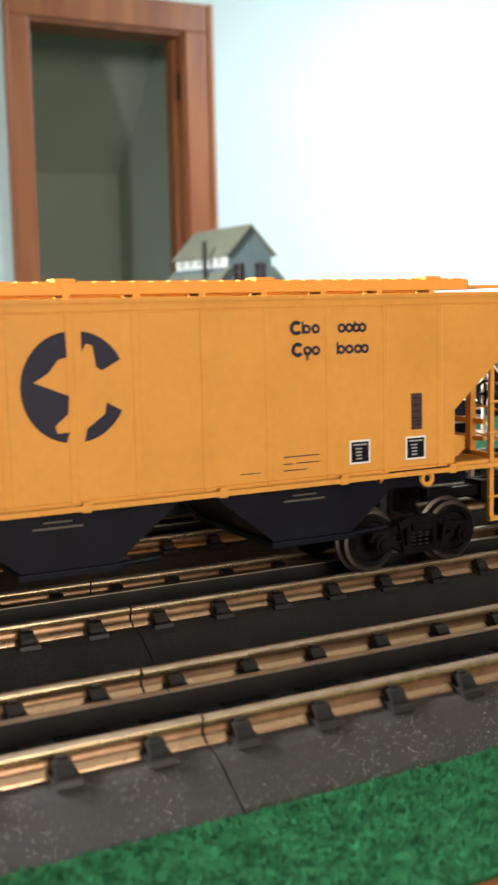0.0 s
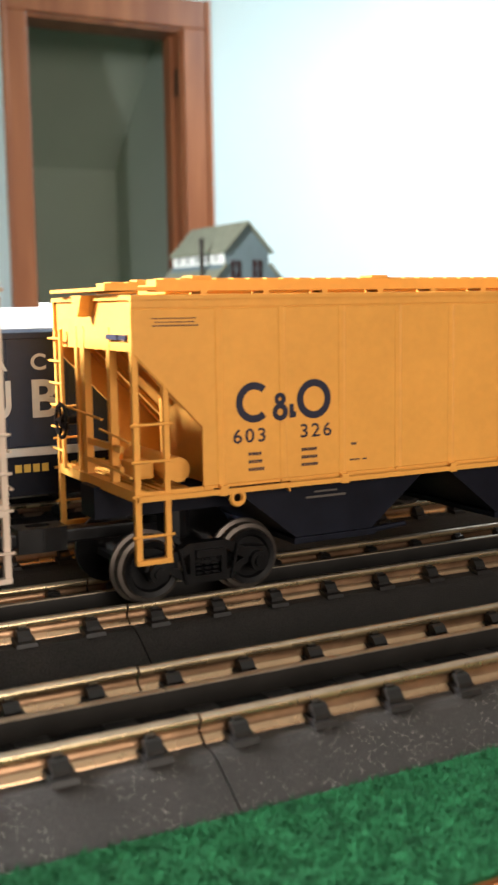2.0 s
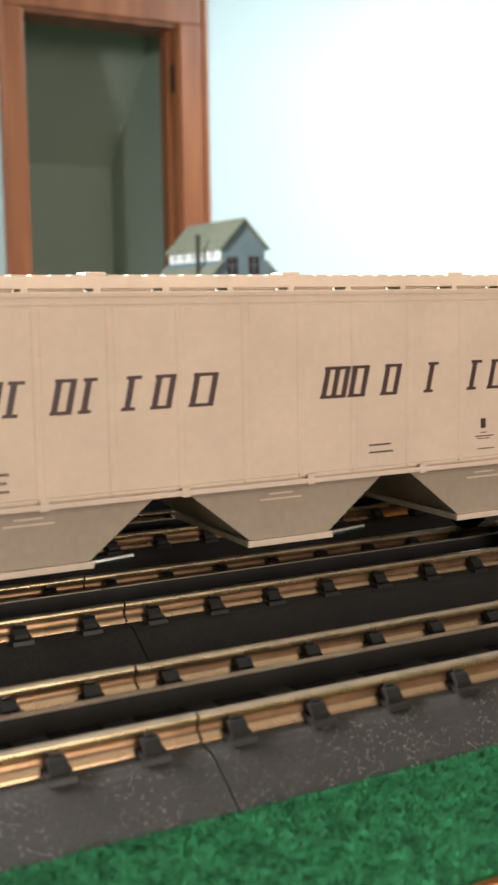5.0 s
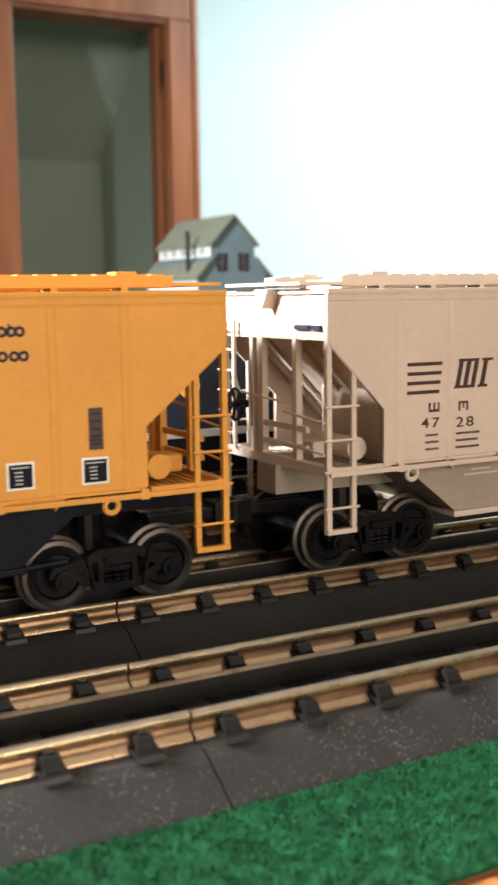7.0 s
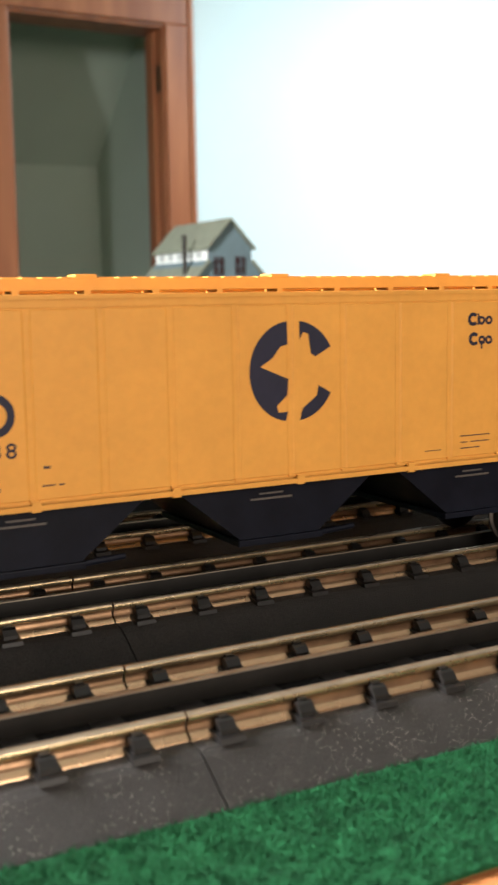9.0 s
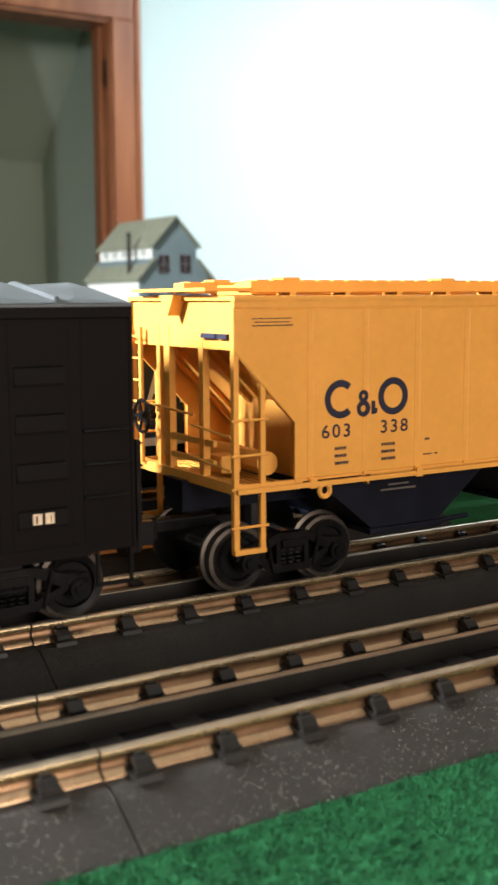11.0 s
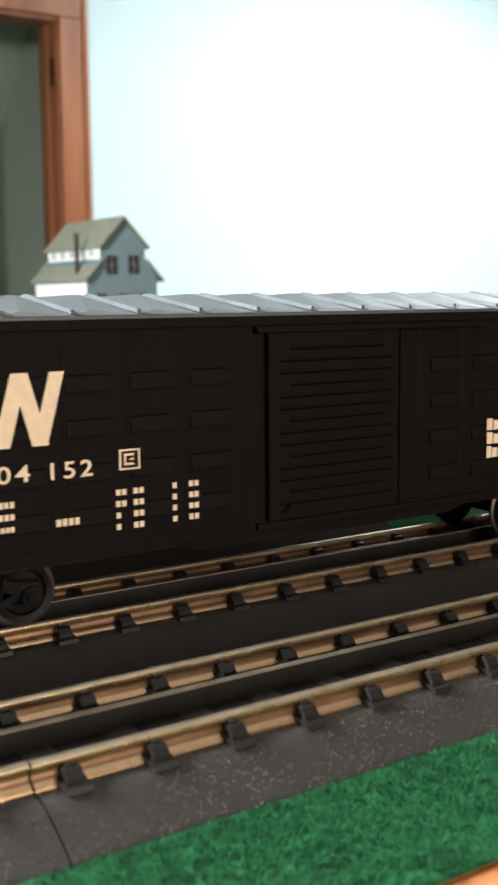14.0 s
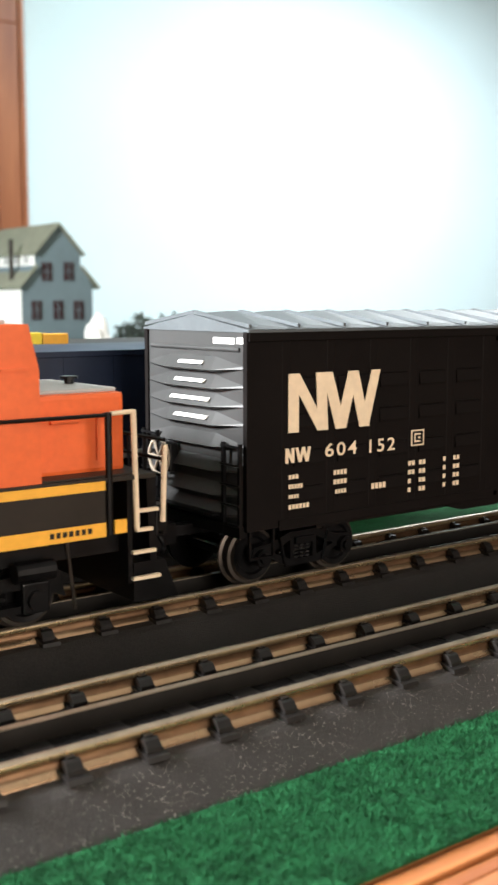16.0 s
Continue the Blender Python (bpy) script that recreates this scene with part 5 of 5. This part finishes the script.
    # three-axle trucks
    for cx in (-0.058, -0.330):
        bm = bmesh.new()
        for s in (-1, 1):
            y0, y1 = min(s * 0.0215, s * 0.0260), max(s * 0.0215, s * 0.0260)
            put_prism(bm, [(-0.046, 0.0090), (-0.044, 0.0170), (0.044, 0.0170), (0.046, 0.0090), (0.036, 0.0130), (-0.036, 0.0130)], y0, y1)
            put_box(bm, -0.040, 0.040, y0, y1, 0.0060, 0.0082)
            for q in (-0.036, 0.0, 0.036):
                put_box(bm, q - 0.0042, q + 0.0042, min(s * 0.0220, s * 0.0275), max(s * 0.0220, s * 0.0275), 0.0058, 0.0150, 0.0006)
                put_rod(bm, (q, s * 0.0265, WR), (q, s * 0.0290, WR), 0.0030, 12)
            for q in (-0.018, 0.018):
                put_rod(bm, (q, s * 0.0262, 0.0070), (q, s * 0.0262, 0.0165), 0.0026, 10)
                put_rod(bm, (q - 0.008, s * 0.0270, 0.0150), (q + 0.008, s * 0.0270, 0.0110), 0.0012, 8)
        put_box(bm, -0.042, 0.042, -0.018, 0.018, 0.0120, 0.0205)
        t = part("engine_truck", bm, TRUCK, car, "black three-axle truck")
        t.location = (cx, 0, 0)
        for q in (-0.036, 0.0, 0.036):
            wheelset(t, q)
    lay(car, x)
    return car


locomotive(-1.1716)

# ======== parked cars behind ========
def parked_blue_car():
    car = empty("parked_car", "dark blue parked freight car with silver marks", "model freight car", "parked cars")
    car.location = (0.0, TRACK_Y[2], 0)
    F = -HALF
    part("body", abox(-0.170, 0.205, -HALF, HALF, 0.0380, 0.0760, 0.0006), BLUE, car)
    part("roof_edge", abox(-0.171, 0.206, -HALF - 0.0006, HALF + 0.0006, 0.0744, 0.0766, 0.0003), BLUE, car)
    part("sill_ledge", abox(-0.170, 0.205, -HALF - 0.0012, HALF + 0.0012, 0.0352, 0.0380, 0.0003), DECKGREY, car, "grey ledge above the sill")
    part("sill", abox(-0.165, 0.200, -HALF + 0.001, HALF - 0.001, 0.0215, 0.0352), UNDER, car)
    for i in range(-7, 10):
        part("side_rib", abox(i * 0.021 - 0.0006 + 0.006, i * 0.021 + 0.0006 + 0.006, -HALF - 0.0003, -HALF, 0.0382, 0.0744), BLUE, car)
    for word, x, z, h, w in (("LA", -0.0050, 0.0640, 0.0055, 0.0105), ("C", 0.0135, 0.0640, 0.0055, 0.0052), ("TE", 0.0275, 0.0640, 0.0055, 0.0105),
                             ("U", -0.0020, 0.0480, 0.0128, 0.0084), ("B", 0.0135, 0.0480, 0.0128, 0.0092), ("A", 0.0880, 0.0500, 0.0128, 0.0092),
                             ("L", 0.1015, 0.0500, 0.0128, 0.0076), ("RD", 0.1175, 0.0515, 0.0050, 0.0095)):
        text("letters", word, x, z, h, SILVER, car, F - 0.0003, w, bold=0.02)
    bars("reporting_mark", [(0.0070 + 0.0031 * i, 0.0093 + 0.0031 * i, 0.0295, 0.0322) for i in range(4)] + [(0.0240 + 0.0026 * i, 0.0259 + 0.0026 * i, 0.0295, 0.0322) for i in range(6)], GOLD, car, -HALF + 0.0009)
    # pear-shaped fruit emblem with a pale crown
    bm = bmesh.new()
    pts = [(0.0757 + (0.0046 if math.sin(a) < 0 else 0.0040) * math.cos(a), 0.0555 + 0.0062 * math.sin(a)) for a in [6.28318 * k / 24 for k in range(24)]]
    put_prism(bm, pts, F - 0.0005, F - 0.0003)
    part("emblem", bm, STRIPE, car, "orange fruit-shaped emblem")
    bm = bmesh.new()
    for i in range(5):
        xx = 0.0727 + 0.0015 * i
        put_prism(bm, [(xx - 0.0008, 0.0612), (xx + 0.0008, 0.0612), (xx + 0.0003 * (i - 2), 0.0675 - 0.0006 * abs(i - 2))], F - 0.0006, F - 0.0003)
    part("emblem_crown", bm, SILVER, car)
    for sx in (-0.125, 0.160):
        truck(car, sx, 0.0360)
    return car


def parked_dark_car():
    car = empty("parked_car", "black parked freight car with a yellow and orange panel", "model freight car", "parked cars")
    car.location = (0.0, TRACK_Y[3], 0)
    part("body", abox(0.105, 0.400, -HALF, HALF, 0.0250, 0.0735, 0.0008), ENGINEBLACK, car)
    part("roof", abox(0.107, 0.398, -0.0300, 0.0300, 0.0736, 0.0755, 0.0006), ENGINEBLACK, car)
    part("panel", abox(0.1285, 0.1450, -0.0350, -0.0290, 0.0700, 0.0810, 0.0006), LEMON, car, "bright yellow panel")
    part("panel", abox(0.1454, 0.1580, -0.0350, -0.0290, 0.0700, 0.0804, 0.0006), STRIPE, car, "orange panel")
    for sx in (0.145, 0.360):
        truck(car, sx, 0.0360)
    return car


def parked_white_car():
    """A covered car with a rounded white roof and low round hatches."""
    car = empty("parked_car", "white round-topped parked freight car", "model freight car", "parked cars")
    car.location = (0.0, TRACK_Y[3], 0)
    arch = [(-HALF, 0.0250), (HALF, 0.0250)] + [(HALF * math.cos(radians(180 * k / 14)), 0.0700 + 0.0150 * math.sin(radians(180 * k / 14))) for k in range(15)]
    part("body", put_prism(bmesh.new(), arch, -0.210, 0.084, "x"), WHITE, car)
    for i in range(6):
        part("hatch", put_rod(bmesh.new(), (0.060 - 0.046 * i, -0.006, 0.0835), (0.060 - 0.046 * i, -0.006, 0.0868), 0.0075, 16), WHITE, car)
    part("side_sill", abox(-0.208, 0.082, -HALF - 0.0006, HALF + 0.0006, 0.0215, 0.0262, 0.0003), UNDER, car)
    for sx in (-0.165, 0.040):
        truck(car, sx, 0.0360)
    return car


still = len(SPINNING)
parked_blue_car()
parked_dark_car()
parked_white_car()
del SPINNING[still:]

# ======== model house ========
def house():
    h = empty("model_house", "wooden model house, its shaded gable painted blue-grey, with a raised clerestory and green roofs", "model house")
    h.location = (0.830, 1.57, MAT_Z)
    z = -MAT_Z
    L = 0.225
    front = [(-0.0715, 0), (0.0680, 0), (0.0680, z + 0.1250), (0.0445, z + 0.160), (0.0445, z + 0.1800), (0, z + 0.2290), (-0.0445, z + 0.1800), (-0.0445, z + 0.1600), (-0.0715, z + 0.1290)]
    # the gable's blue-grey is shade put into the colour
    part("wall", put_prism(bmesh.new(), front, 0.0, L), HOUSESHADE, h)
    part("side_wall", abox(-0.0728, -0.0716, 0.0, L, 0.0, z + 0.1280), WHITE, h, "white-painted long wall")
    part("clerestory_wall", abox(-0.0458, -0.0446, 0.0, L, z + 0.1560, z + 0.1790), WHITE, h, "white clerestory wall")
    for s in (-1, 1):
        a = [(0, z + 0.2340), (s * 0.0500, z + 0.1795), (s * 0.0500, z + 0.1765), (0, z + 0.2300)]
        part("roof", put_prism(bmesh.new(), a, -0.010, L + 0.010), ROOFGREEN, h)
        b = [(s * 0.0450, z + 0.1590), (s * 0.0790, z + 0.1215), (s * 0.0790, z + 0.1180), (s * 0.0450, z + 0.1550)]
        part("lower_roof", put_prism(bmesh.new(), b, -0.010, L + 0.010), ROOFGREEN, h)
    k = 0
    for x, z0, z1 in ((-0.0230, 0.132, 0.164), (0.0205, 0.133, 0.165), (-0.0440, 0.064, 0.097), (-0.0020, 0.064, 0.097), (0.0385, 0.064, 0.097)):
        w = part("window", abox(x - 0.0095, x + 0.0095, -0.0022, -0.0002, z + z0, z + z1), WINDOWDARK, h, "dark maroon window")
        part("mullion", abox(x - 0.0007, x + 0.0007, -0.0030, -0.0023, z + z0 + 0.001, z + z1 - 0.001), HOUSESHADE, w)
        part("transom", abox(x - 0.009, x + 0.009, -0.0030, -0.0023, z + (z0 + z1) / 2 - 0.0007, z + (z0 + z1) / 2 + 0.0007), HOUSESHADE, w)
    for i in range(5):
        y = 0.02 + i * 0.041
        part("clerestory_window", abox(-0.0468, -0.0459, y, y + 0.022, z + 0.163, z + 0.175), DECKGREY, h)
    part("stove_pipe", put_rod(bmesh.new(), (-0.066, 0.050, z + 0.120), (-0.066, 0.050, z + 0.205), 0.0042, 12), ENGINEBLACK, h, "dark stove pipe")
    return h


house()

# ======== shrubs beyond the tracks ========
def shrub(x, y, r, h, seed):
    rnd = random.Random(seed)
    s = empty("shrub", "dark green model shrub of foam foliage", "shrub", "shrubs on the layout")
    s.location = (x, y, MAT_Z)
    bm = bmesh.new()
    for k in range(3):
        a = rnd.uniform(0, 6.28)
        put_rod(bm, (0, 0, 0), (r * 0.5 * math.cos(a), r * 0.5 * math.sin(a), h * 0.7), 0.0022, 6, 0.0010)
    part("stem", bm, TRUCK, s)
    verts, faces = [], []
    for i in range(900):
        a, q, u = rnd.uniform(0, 6.28), r * math.sqrt(rnd.random()), rnd.random()
        c = Vector((q * math.cos(a), q * math.sin(a), h * (0.25 + 0.75 * u) * (1 - 0.35 * (q / r) ** 2) + rnd.gauss(0, h * 0.03)))
        k = len(verts)
        for j in range(3):
            verts.append(tuple(c + Vector((rnd.gauss(0, 0.005), rnd.gauss(0, 0.005), rnd.gauss(0, 0.004)))))
        faces.append((k, k + 1, k + 2))
    me = bpy.data.meshes.new("foliage")
    me.from_pydata(verts, [], faces)
    me.materials.append(SHRUB)
    o = new("foliage", me)
    o.parent = s


SHRUB = mat("shrub_foam", (0.030, 0.040, 0.032), 0.9, var=0.3, scale=60)
for i, (x, y, r, hh) in enumerate(((0.86, 1.34, 0.045, 0.088), (0.93, 1.36, 0.05, 0.090), (1.01, 1.38, 0.05, 0.086), (1.10, 1.40, 0.05, 0.082), (1.2, 1.42, 0.05, 0.078))):
    shrub(x, y, r, hh, i)
rocks = empty("plaster_boulder", "pale plaster boulder beside the model house", "boulder")
rocks.location = (0.815, 1.40, MAT_Z)
bm = bmesh.new()
bmesh.ops.create_icosphere(bm, subdivisions=3, radius=0.024)
for v in bm.verts:
    n = noise.noise(v.co * 60)
    v.co = Vector((v.co.x * 0.9, v.co.y, v.co.z * 2.0 + 0.04)) * (1 + 0.25 * n)
part("boulder", bm, WHITE, rocks)


# ======== what moves ========
def motions():
    times = [0.5 * i for i in range(33)]
    for car, x in MOVING:
        slack = car.name.startswith("diesel")     # the engine closes up on the boxcar in the last half second
        walk(car, [(t, pose(x + gone(t) + (0.0 if not slack else 0.0020 if t > 15.9 else -0.0024), TRAIN_Y, 0)) for t in times])
    for wheel, x in SPINNING:
        walk(wheel, [(i * 0.1, pose(x, 0, WR, 0, math.degrees(gone(i * 0.1) / WR), 0)) for i in range(161)])


motions()
